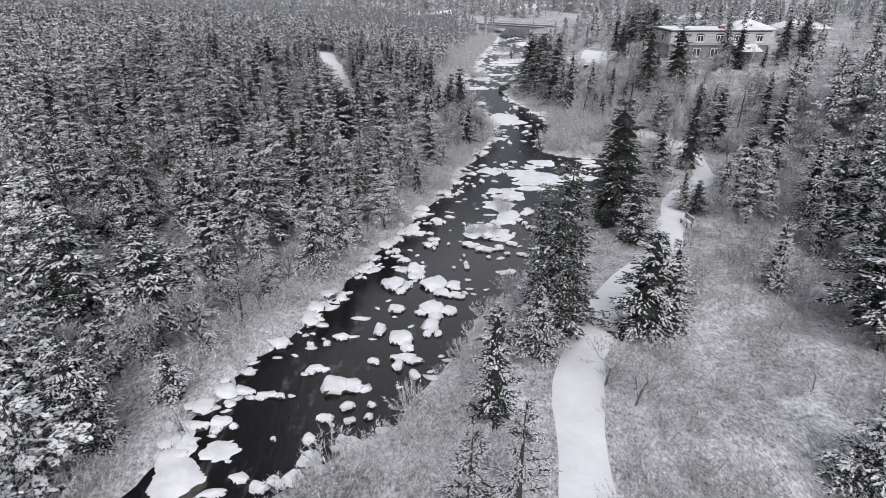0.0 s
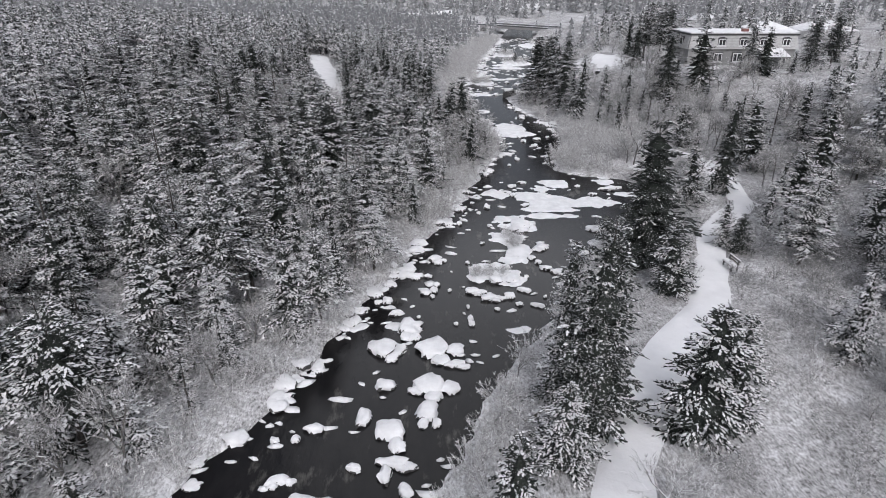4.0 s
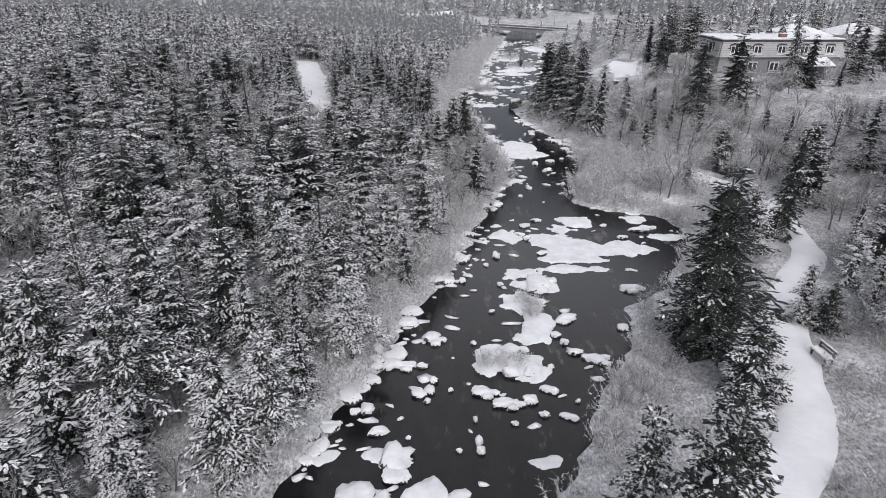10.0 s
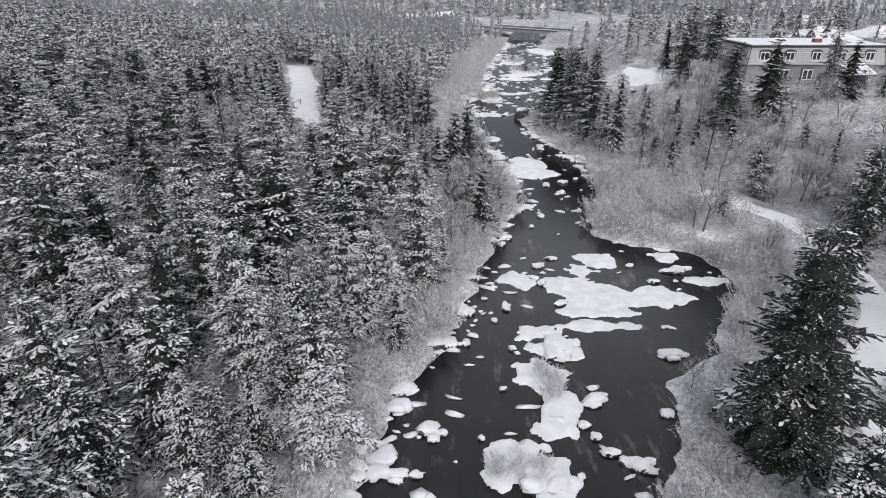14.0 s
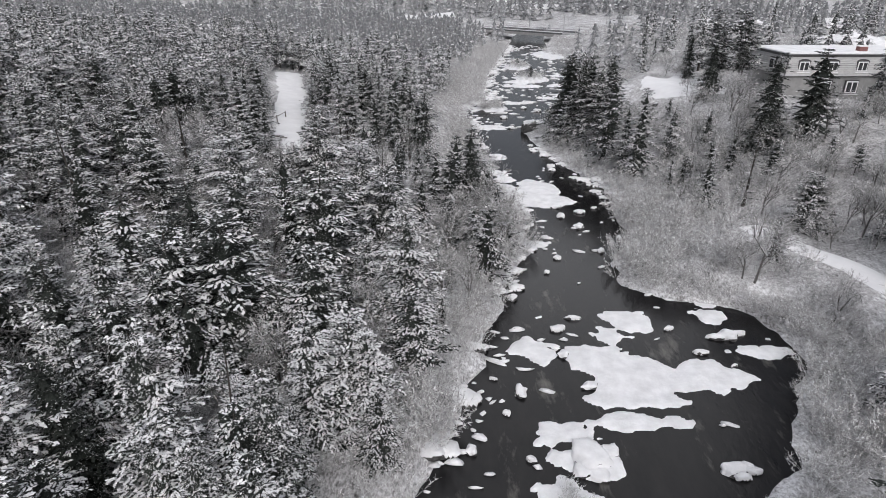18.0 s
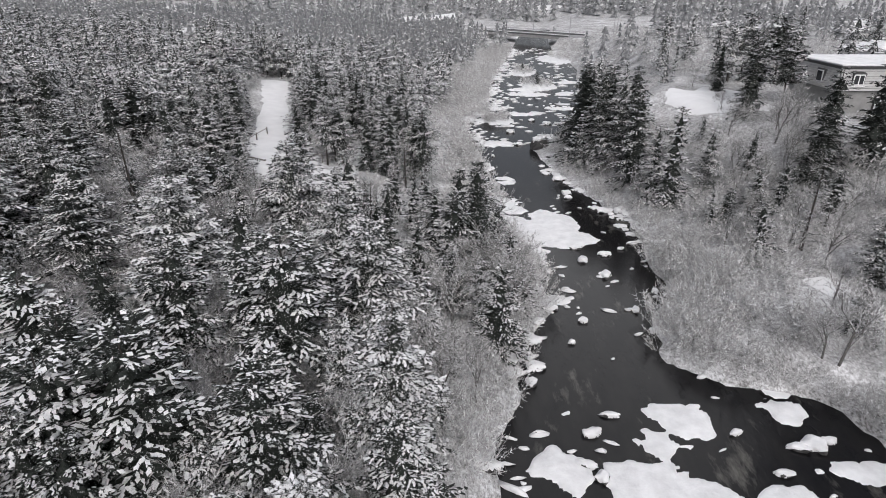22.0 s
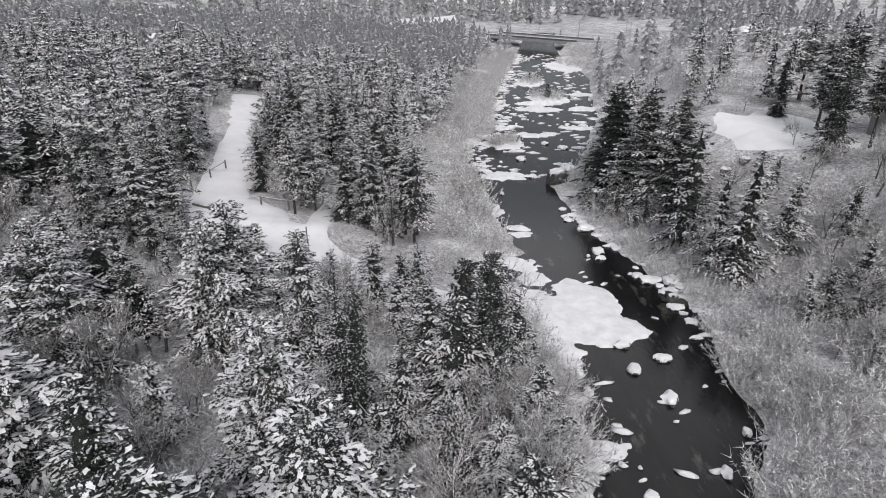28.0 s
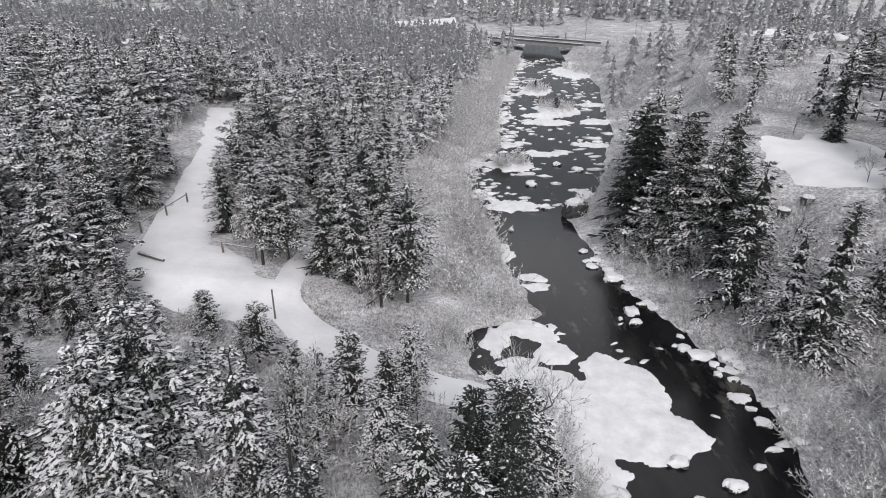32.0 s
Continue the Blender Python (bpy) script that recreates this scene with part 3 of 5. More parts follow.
ROCKS_C = [(-0.6, 53.7, 0.87, 0.73), (-4.3, 52.4, 0.8, 0.68), (-2.7, 52.1, 0.7, 0.45), (-2, 50.7, 1.02, 0.46), (-0.5, 49.3, 0.3, 0.27), (-1.3, 48.1, 0.45, 0.4), (-0.8, 47.4, 0.22, 0.17), (-4.1, 46.7, 0.47, 0.41), (-3.3, 45, 0.57, 0.33), (2, 43.6, 0.26, 0.3), (0.9, 43.6, 0.2, 0.11), (1.8, 45.9, 0.15, 0.19), (-1.7, 44.5, 0.18, 0.09), (-4.7, 46.5, 0.39, 0.23), (-5.9, 45.5, 0.61, 0.31), (0.5, 48.4, 0.19, 0.11), (2, 53.2, 0.22, 0.14), (3.5, 57.2, 0.24, 0.17), (4.5, 52.2, 1.06, 0.79), (4.2, 50.1, 0.59, 0.6), (5.4, 50.1, 0.68, 0.6), (2.4, 48.2, 0.89, 0.54), (3.6, 47.2, 1.03, 0.51), (5, 47.5, 0.48, 0.43)]
ROCKS_D = [(6.2, 48.4, 0.57, 0.33), (5.6, 46.3, 0.31, 0.19), (6.9, 46.1, 0.55, 0.26), (3.9, 45.6, 0.27, 0.12), (7.6, 47.4, 0.16, 0.1), (8.4, 52.2, 0.63, 0.27), (9.5, 51.3, 0.98, 0.6), (8.8, 56.2, 1.08, 0.6), (7.9, 53.3, 0.37, 0.24), (7.5, 54.2, 0.37, 0.3), (6.6, 50.6, 0.24, 0.21), (7.6, 61.3, 1.51, 1.37), (14.2, 60.6, 1.11, 0.53), (12.2, 55.1, 0.39, 0.41), (13, 55.5, 0.3, 0.26), (4.5, 66.5, 0.38, 0.59), (7.7, 70.2, 0.38, 0.38), (4.5, 61.3, 0.3, 0.21), (1.6, 61.9, 0.32, 0.35), (0.5, 61.9, 0.65, 0.63), (3.6, 64.7, 0.23, 0.24), (2.6, 52, 0.21, 0.27)]
ROCKS_E = [(5.2, 77.4, 0.37, 0.44), (5.6, 79, 0.67, 0.53), (7.8, 73.2, 0.68, 0.35), (7, 71, 0.57, 0.28), (9.1, 74.6, 0.62, 0.21), (15.3, 73.3, 0.46, 0.2), (5.1, 73.2, 0.42, 0.12), (8.7, 67.1, 0.6, 0.3), (3.1, 67.7, 0.29, 0.08), (19, 72.4, 0.75, 0.56), (19.8, 72.7, 0.48, 0.27), (16.4, 70.5, 0.61, 0.23), (17.9, 69.1, 0.26, 0.09), (18.1, 72.2, 0.74, 0.29), (8.4, 81.7, 0.29, 0.24), (13.8, 85.8, 0.32, 0.43), (13, 91.3, 0.5, 0.62), (13.8, 95.2, 0.48, 0.4), (11.7, 94, 0.47, 0.48), (16, 88.6, 0.29, 0.32), (15.5, 85, 0.27, 0.27), (14.3, 83.1, 0.54, 0.38), (9.7, 84.4, 0.43, 0.33), (8.5, 91.8, 0.35, 0.27)]
ROCKS_F = [(13.9, 95.3, 0.61, 0.36), (16.8, 97.6, 0.52, 0.16), (15.5, 96.4, 0.37, 0.18), (17.1, 100.7, 0.4, 0.15), (18.9, 100.7, 0.38, 0.42), (16.3, 105.7, 1, 0.74), (18.1, 105.6, 1.02, 0.98), (18.2, 102.9, 0.68, 0.3), (17.3, 103.3, 0.35, 0.22), (16.6, 103.8, 0.29, 0.22), (17.4, 99.3, 0.22, 0.11), (11.8, 96.7, 0.64, 0.38), (13.5, 111.1, 0.65, 0.63), (13.4, 109.8, 0.53, 0.3), (12.5, 110.2, 0.17, 0.18), (13.6, 116.6, 0.84, 0.87), (13.8, 127.1, 0.4, 0.57), (10.7, 132.5, 0.61, 0.54), (4.1, 136.9, 0.96, 0.92), (6.5, 126.3, 0.27, 0.28), (13.5, 133.4, 0.44, 0.42), (10.2, 140, 0.68, 0.67), (16.6, 145.8, 0.74, 0.78), (14.5, 148.2, 0.61, 0.62)]
for x, y, rx, ry in ROCKS_A + ROCKS_B + ROCKS_C + ROCKS_D + ROCKS_E + ROCKS_F:
    if rx > 0.8:
        place_rock(x - 0.12 * rx, y + 0.12 * ry, rx * 0.7, ry * 0.7, min(0.6, 0.22 + 0.32 * min(rx, ry)))
        for k in range(2 + (rx > 1.1)):
            a = RNG.uniform(-2.6, 0.9)
            q = RNG.uniform(0.3, 0.45)
            place_rock(x + 0.72 * rx * math.cos(a), y + 0.72 * ry * math.sin(a), rx * q, max(0.2, ry * q), 0.2 + 0.25 * q * rx)
    else:
        place_rock(x, y, rx * 0.92, ry * 0.92, min(0.7, 0.22 + 0.45 * min(rx, ry)))
boulder = rock_pair(40, 0.5)
boulder.matrix_basis = pose(13.3, 130.2, 0.4, 0, 0, 30) @ Matrix.Diagonal((1.35, 1.2, 1.7, 1))
tagged(boulder, "big dark boulder with a small snow cap in the river")
for k in range(70):
    y = RNG.uniform(18, 98)
    x = bank_left(y) + RNG.uniform(-0.6, 0.5) + (y < 60) * RNG.uniform(-0.4, 0.4)
    s = RNG.uniform(0.3, 0.8)
    place_rock(x, y, s, s * RNG.uniform(0.6, 1), s * 0.6, max(0.0, float(height(x, y))))
for k in range(28):
    y = RNG.uniform(98, 122)
    x = bank_right(y) + RNG.uniform(-1.0, 0.5)
    s = RNG.uniform(0.25, 0.6)
    place_rock(x, y, s, s * RNG.uniform(0.6, 1), s * 0.6, max(0.0, float(height(x, y))))

# little floes and rapids stones, too many to count
bag = Bag()
ball = bmesh.new()
bmesh.ops.create_icosphere(ball, subdivisions=1, radius=1.0)
bv = np.array([v.co[:] for v in ball.verts])
bf = np.array([[v.index for v in f.verts] for f in ball.faces])
ball.free()
for k in range(1400):
    if k < 330:
        y = RNG.uniform(20, 110)
    else:
        y = RNG.uniform(132, 262)
    l, r = float(bank_left(y)), float(bank_right(y))
    x = RNG.uniform(l, r) if k % 3 else l + abs(RNG.normal(0, 1.2))
    big = 0.16 + 0.3 * RNG.rand() ** 3 if k < 330 else 0.2 + 0.7 * RNG.rand() ** 3
    if vnoise(x, y, 5.0, 71) < 0.5 and k % 4:
        continue
    turn = RNG.uniform(-0.6, 0.6)
    w = bv * (1 + 0.9 * (RNG.rand(len(bv), 1) - 0.5)) * [big * RNG.uniform(0.9, 2.2), big * RNG.uniform(0.4, 0.9), 0.1 + 0.15 * big]
    bag.add(np.stack([w[:, 0] * math.cos(turn) - w[:, 1] * math.sin(turn) + x, w[:, 0] * math.sin(turn) + w[:, 1] * math.cos(turn) + y, w[:, 2] + 0.02], 1), bf)
tagged(part_mesh("small_floes", bag.mesh("small_floes"), ICE_SNOW), "scattered small snowy ice pieces and stones", "ice", kind="stuff")

# ------------------------------------------------------------------ trees


def turned(az, pitch):
    return np.stack([np.cos(az) * np.cos(pitch), np.sin(az) * np.cos(pitch), np.sin(pitch)], 1)


def kites(bag, base, d, side, length, width):
    """Slim leaf shapes from base along d."""
    n = len(base)
    mid = base + d * (0.56 * length)[:, None]
    l, r = mid - side * width[:, None], mid + side * width[:, None]
    tip = base + d * length[:, None]
    i = np.arange(n)[:, None]
    bag.add(np.stack([base, l, tip, r], 1).reshape(-1, 3), np.concatenate([i * 4 + [0, 2, 1], i * 4 + [0, 3, 2]]))


def conifer(r, h, rad, whorls, per, fingers, load, low=0.1, thin=1.0, size=1.0, heart=(9, 12), shape=0.75, core=0.55, droop=0.35, bulk=1.0, pads=6, fine=1):
    """Arrays for a conifer at the origin: needles and snow. Boughs leave the trunk in rough whorls, bend down, and bear
    finger-like side twigs; a share of them carries pads of snow."""
    needles, snow = Bag(), Bag()
    n = whorls * per
    zf = np.clip(np.repeat(np.linspace(low, 0.965, whorls), per) + r.uniform(-0.55, 0.55, n) * (0.965 - low) / whorls, low * 0.6, 0.985)
    az = np.tile(np.arange(per) * 6.283 / per, whorls) + np.repeat(r.uniform(0, 6.3, whorls), per) + r.uniform(-0.45, 0.45, n)
    lop = 1 + 0.16 * np.sin(az + r.uniform(0, 6.3)) + 0.16 * np.sin(2 * az + zf * 9 + r.uniform(0, 6)) + 0.12 * np.sin(zf * 37 + r.uniform(0, 6))
    ln = rad * np.clip((1.03 - zf) / (1.03 - low), 0.01, 1) ** shape * r.uniform(0.6, 1.1, n) * lop + 0.16
    keep = r.rand(n) < thin
    zf, az, ln = zf[keep], az[keep], ln[keep]
    n = len(zf)
    pitch = -0.12 + 0.75 * zf + r.uniform(-0.14, 0.14, n)
    level = np.stack([np.cos(az), np.sin(az), 0 * az], 1)
    side0 = np.stack([-np.sin(az), np.cos(az), 0 * az], 1)
    root = np.stack([0 * az, 0 * az, zf * h], 1)
    sag = droop * (1 - 0.6 * zf)

    def spot(k, s):
        return root[k] + level[k] * (ln[k] * s * np.cos(pitch[k]))[:, None] + np.stack([0 * s, 0 * s, ln[k] * (np.sin(pitch[k]) * s - sag[k] * s * s * (1.25 - 0.5 * s))], 1)

    # bare stem of each bough
    k = np.arange(n)
    tip = spot(k, np.ones(n))
    stem = tip - root
    long = np.linalg.norm(stem, axis=1)
    kites(needles, root, stem / long[:, None], side0, long, 0.03 + 0.035 * long)
    # fingers to both sides and one at the tip
    k = np.repeat(np.arange(n), fingers)
    j = np.tile(np.arange(fingers), n)
    m = len(k)
    s = np.where(j == 0, 0.86, 0.24 + 0.7 * (j / fingers)) + r.uniform(-0.07, 0.07, m)
    hand = np.where(j == 0, 0.0, np.where(j % 2, 1.0, -1.0))
    spread = az[k] + hand * r.uniform(0.45, 1.05, m) + r.uniform(-0.15, 0.15, m)
    lift = 0.3 * pitch[k] - 0.28 * s + r.uniform(-0.28, 0.18, m)
    d = turned(spread, lift)
    side = np.stack([-np.sin(spread), np.cos(spread), r.uniform(-0.4, 0.4, m)], 1)
    length = size * (0.17 + 0.36 * ln[k] * (1.12 - 0.75 * s)) * r.uniform(0.7, 1.3, m)
    base = spot(k, s)
    wide = length * r.uniform(0.13, 0.22, m) * bulk
    kites(needles, base, d, side, length, wide)
    # small sprays on the fingers, and the snow that lies on them
    loaded = np.where(r.rand(n) < load, 0.95, 0.22 * load) * np.interp(zf, (0.72, 0.9), (1.0, 0.3))

    def sprays(count, bag, chance, rise, big):
        f = np.repeat(np.arange(m), count)
        f = f[r.rand(len(f)) < (loaded[k[f]] if chance else 1.0)]
        w = len(f)
        at = base[f] + d[f] * (length[f] * r.uniform(0.15, 0.95, w))[:, None]
        turn = spread[f] + r.uniform(-0.6, 0.6, w)
        d2 = turned(turn, lift[f] * 0.7 + r.uniform(-0.45, 0.25, w))
        side2 = np.stack([-np.sin(turn), np.cos(turn), r.uniform(-0.5, 0.5, w)], 1)
        ln2 = big * size * np.minimum(0.1 + 0.2 * length[f], 0.19) * r.uniform(0.55, 1.25, w)
        at = at + np.stack([0 * ln2, 0 * ln2, np.full(w, rise * size)], 1) - d2 * (0.35 * ln2)[:, None]
        kites(bag, at, d2, side2, ln2, ln2 * r.uniform(0.2, 0.33, w) * bulk)

    if fine:
        sprays(fine, needles, False, 0.0, 1.6)
    sprays(pads, snow, True, 0.045, 1.1)
    # ragged skirts of needles round the trunk
    tiers, seg = heart
    step = (0.96 - low) / max(1, tiers)
    for z in (np.linspace(low + 0.02, 0.82, tiers) if thin > 0.7 else ()):
        q = rad * np.clip((1.03 - z) / (1.03 - low), 0.01, 1) ** shape * core
        a = np.arange(seg) * 6.283 / seg + r.uniform(0, 6)
        rr = q * np.where(np.arange(seg) % 2, r.uniform(0.8, 1.15, seg), r.uniform(0.45, 0.75, seg))
        outer = np.stack([np.cos(a) * rr, np.sin(a) * rr, z * h - 0.35 * rr * (1 - z) + r.uniform(-0.12, 0.12, seg)], 1)
        inner = np.stack([np.cos(a) * 0.08 * q, np.sin(a) * 0.08 * q, np.full(seg, (z + 0.95 * step) * h)], 1)
        k = np.arange(seg)
        kn = (k + 1) % seg
        needles.add(np.concatenate([outer, inner]), None, np.stack([k, kn, kn + seg, k + seg], 1))
    return needles, snow


def trunk_bag(h, ra, rb=0.02, sides=6, lean=0.0):
    bag = Bag()
    a = np.arange(sides) / sides * 6.283
    zs = np.array([0, 0.25, 0.55, 1.0]) * h
    rr = np.interp(zs / h, [0, 1], [ra, rb])
    rr[0] *= 1.25
    v = np.stack([np.stack([np.cos(a) * q + lean * (z / h) ** 2, np.sin(a) * q, np.full(sides, z)], 1) for q, z in zip(rr, zs)])
    f = []
    for k in range(3):
        for j in range(sides):
            jn = (j + 1) % sides
            f.append((k * sides + j, k * sides + jn, (k + 1) * sides + jn, (k + 1) * sides + j))
    bag.add(v, None, f)
    return bag


def tree_thing(name, seed, h, rad, whorls, per, fingers, load, low, label, thin=1.0, size=1.0, core=0.55, shape=0.75, droop=0.35, bulk=1.0):
    r = np.random.RandomState(seed)
    top = new(name)
    tagged(top, label, "tree")
    part_mesh("trunk", trunk_bag(h, 0.013 * h + 0.04).mesh("trunk"), BARK, top, "dark bare trunk")
    needles, snow = conifer(r, h, rad, whorls, per, fingers, load, low, thin, size, (9, 12), shape, core, droop, bulk)
    crown = part_mesh("crown", needles.mesh("crown"), NEEDLES, top, "dark needle boughs")
    tagged(part_mesh("bough_snow", snow.mesh("bough_snow"), CROWN_SNOW, crown, "white snow clumps"), kind="stuff")
    return top


# masters, one of each look, eight metres high
SPRUCE = [tree_thing("spruce_tree", 100 + k, 8.0, (2.3, 2.6, 2.0, 2.45)[k], 15, 6, 8, (0.88, 0.78, 0.94, 0.62)[k], 0.08, "dark spruce loaded with clumps of snow") for k in range(4)]
DARK = [tree_thing("spruce_tree", 120 + k, 8.0, (2.2, 2.5, 1.6)[k], 17, 7, 8, (0.05, 0.09, 0.05)[k], 0.05, "tall dark spruce with a light dusting of snow", core=0.72, shape=0.72) for k in range(3)]
FIR = [tree_thing("fir_tree", 140 + k, 8.0, (2.4, 2.1, 2.7, 2.2)[k], (10, 11, 10, 9)[k], 6, 9, (0.85, 0.75, 0.9, 0.65)[k], (0.3, 0.24, 0.34, 0.28)[k], "snow-laden fir with a bare lower trunk", shape=0.52, core=0.5, droop=0.42, size=1.08) for k in range(4)]
YOUNG = [tree_thing("young_fir", 160 + k, 4.0, (1.3, 1.15, 1.4)[k], 9, 6, 6, (0.8, 0.7, 0.88)[k], 0.05, "small young fir heavy with snow", shape=0.7) for k in range(3)]
PINE = [tree_thing("pine_tree", 190 + k, 8.0, (2.5, 2.2)[k], 9, 6, 10, 0.3, 0.4, "tall dark pine with a bare trunk and a layered crown", 0.9, 1.2, 0.6, 0.42, 0.1, 1.2) for k in range(2)]
THIN = [tree_thing("larch_tree", 180 + k, 8.0, (1.5, 1.75)[k], 17, 5, 7, 0.7, 0.15, "thin half-bare larch frosted with snow", 0.66, 0.85, 0.4, 0.7, 0.15, 0.55) for k in range(2)]


def bare_tree(name, seed, h, label, spread=0.55):
    """A leafless tree: trunk, limbs and frosted twigs."""
    r = np.random.RandomState(seed)
    wood, twigs = Bag(), Bag()

    def limb(a, d, ln, rad, depth):
        b = a + d * ln
        if depth < 3:
            u = np.cross(d, [0.3, 0.5, 0.8])
            u /= np.linalg.norm(u)
            w = np.cross(d, u)
            ring = [np.cos(q) * u + np.sin(q) * w for q in (0, 1.57, 3.14, 4.71)]
            wood.add([a + k * rad for k in ring] + [b + k * rad * 0.62 for k in ring], None, [(j, (j + 1) % 4, 4 + (j + 1) % 4, 4 + j) for j in range(4)])
        else:
            u = np.cross(d, r.normal(0, 1, 3))
            u /= np.linalg.norm(u) + 1e-6
            wd = max(rad, 0.011)
            twigs.add([a - u * wd, a + u * wd, b], [(0, 1, 2)])
        if depth < 5:
            for k in range((4, 4, 4, 5, 4)[depth]):
                q = a + d * ln * r.uniform(0.45, 1.0)
                nd = d + r.normal(0, spread, 3) + [0, 0, 0.12]
                limb(q, nd / np.linalg.norm(nd), ln * r.uniform(0.55, 0.82), rad * 0.55, depth + 1)

    limb(np.zeros(3), np.array([r.normal(0, 0.06), r.normal(0, 0.06), 1.0]), h * 0.36, 0.014 * h, 0)
    top = new(name)
    tagged(top, label, "tree")
    part_mesh("trunk", wood.mesh("trunk"), LIMB, top, "grey-brown trunk and limbs")
    tagged(part_mesh("twig_crown", twigs.mesh("twig_crown"), TWIG, top, "fine frosted twigs"), kind="stuff")
    return top


BARE = [bare_tree("bare_tree", 200 + k, 5.5, "leafless tree with frosted grey twigs", (0.5, 0.62, 0.45)[k]) for k in range(3)]

placed_first = set()


def plant(kinds, x, y, h, base=8.0, wide=1.0, k=None):
    src = kinds[RNG.randint(len(kinds))] if k is None else kinds[k]
    s = h / base
    tilt = RNG.normal(0, 1.5, 2)
    m = pose(x, y, float(height(x, y)) - 0.12, tilt[0], tilt[1], RNG.uniform(0, 360)) @ Matrix.Diagonal((s * wide, s * wide, s, 1))
    if src.name not in placed_first:
        placed_first.add(src.name)
        src.matrix_basis = m
        return src
    return copy_thing(src, unscaled(m, src))


# the trees that stand out, at their places
for kinds, x, y, h, wide, k in (
        (DARK, 7.2, 32.3, 10.8, 0.9, 0), (DARK, 6.2, 34.2, 9.3, 0.8, 2), (DARK, 16.2, 51.6, 11.3, 1.12, 1), (SPRUCE, 12.5, 31.6, 7.2, 1.15, 1), (SPRUCE, 14.2, 32.2, 6.3, 1.0, 2),
        (SPRUCE, 16, 45.8, 5.4, 1.3, 3), (SPRUCE, 2.6, 24, 6.6, 0.8, 3), (THIN, 3.2, 18.5, 5.3, 1.4, 0), (THIN, 1.0, 18.0, 4.6, 1.5, 1), (SPRUCE, 17.9, 18.8, 6.0, 1.2, 0), (SPRUCE, 5.6, 29.5, 4.4, 1.3, 1), (DARK, 28.7, 67.7, 9.5, 0.85, 2),
        (SPRUCE, 23.2, 53.8, 4.2, 1.0, 1), (DARK, 24, 52.8, 3.4, 1.2, 1), (DARK, -16.5, 61.3, 8.8, 0.95, 2), (DARK, -14, 67.2, 8.9, 0.85, 2), (DARK, -11, 67.7, 8.6, 1.0, 1),
        (DARK, -7.9, 53.5, 7.4, 0.9, 2), (SPRUCE, -5.8, 61.3, 7.4, 0.95, 0), (DARK, 2.5, 90, 9.3, 0.95, 2), (DARK, 1.1, 91, 8.0, 0.9, 2), (DARK, -6.1, 56.2, 7.9, 1.0, 2), (SPRUCE, -2, 70.4, 8.8, 1.1, 3), (SPRUCE, -4.9, 89.2, 5.2, 1.1, 3), (SPRUCE, -1.8, 86.9, 5.4, 1.1, 3), (SPRUCE, -0.6, 90.6, 6.4, 1.0, 1), (SPRUCE, 0.4, 88.6, 6.0, 1.0, 2), (DARK, -4, 87.1, 7.8, 0.8, 2),
        (DARK, 20.4, 183, 4.2, 1.4, 0), (DARK, 19.7, 205, 3.4, 1.2, 1), (DARK, 18.4, 128, 9.6, 1.1, 0), (DARK, 17.6, 123, 10.8, 1.05, 1), (SPRUCE, 20.0, 109.6, 10.2, 0.85, 0), (SPRUCE, 20.9, 105.4, 7.9, 1.0, 2), (SPRUCE, 21.6, 103.6, 9.8, 0.9, 2), (SPRUCE, 25.8, 105.4, 5.5, 1.2, 1),
        (DARK, 18.4, 118.5, 11.0, 1.1, 0), (SPRUCE, 20.0, 116.3, 9.8, 1.05, 3), (DARK, 21.2, 114.8, 8.0, 1.2, 0), (DARK, 19.8, 120.6, 10.2, 1.3, 2), (DARK, 22.0, 118.6, 8.8, 1.15, 1), (SPRUCE, -3.6, 62.5, 5.9, 1.1, 1),
        (SPRUCE, 46, 104.5, 3.6, 1.2, 1), (SPRUCE, 54.5, 104.6, 3.6, 1.2, 2), (SPRUCE, 57.5, 106, 4, 1.2, 3), (DARK, 32.6, 113.5, 6.0, 1.1, 1), (PINE, 41.6, 135, 8.6, 1.1, 1), (PINE, 43.5, 129.5, 8.2, 1.1, 0)):
    plant(kinds, x, y, h, 8.0, wide, k)
# tall dark trees round the house, by the level of their tops
for kinds, x, y, top, wide, k in ((PINE, 37.0, 114.9, 16.4, 0.9, 0), (PINE, 36.6, 122.3, 16.2, 1.0, 1), (PINE, 35.4, 118.2, 15.4, 0.9, 0), (DARK, 66.8, 115.4, 16.8, 1.0, 1), (DARK, 61.6, 112.4, 16.0, 1.0, 0), (PINE, 64.0, 110.6, 15.2, 1.0, 0)):
    plant(kinds, x, y, top - float(height(x, y)), 8.0, wide, k)
# on the slope below the house
for kinds, x, y, h, wide, k in ((DARK, 33.6, 101, 10.0, 1.0, 0), (DARK, 38.9, 102, 9.3, 1.1, 1), (DARK, 48.6, 105.5, 8.0, 1.0, 1), (DARK, 50.4, 105.3, 6.8, 1.05, 0), (DARK, 32.6, 88, 5.2, 1.1, 1), (THIN, 29, 93, 7.1, 1.2, 0),
                                (DARK, 24.7, 97.7, 3.6, 1.5, 1), (DARK, 26.9, 96.7, 3.0, 1.5, 0), (SPRUCE, 25.8, 80.9, 3.9, 1.1, 2), (DARK, 35.2, 127.4, 6.2, 1.0, 2), (SPRUCE, 36.4, 104.4, 4.2, 1.3, 0)):
    plant(kinds, x, y, h, 8.0, wide, k)


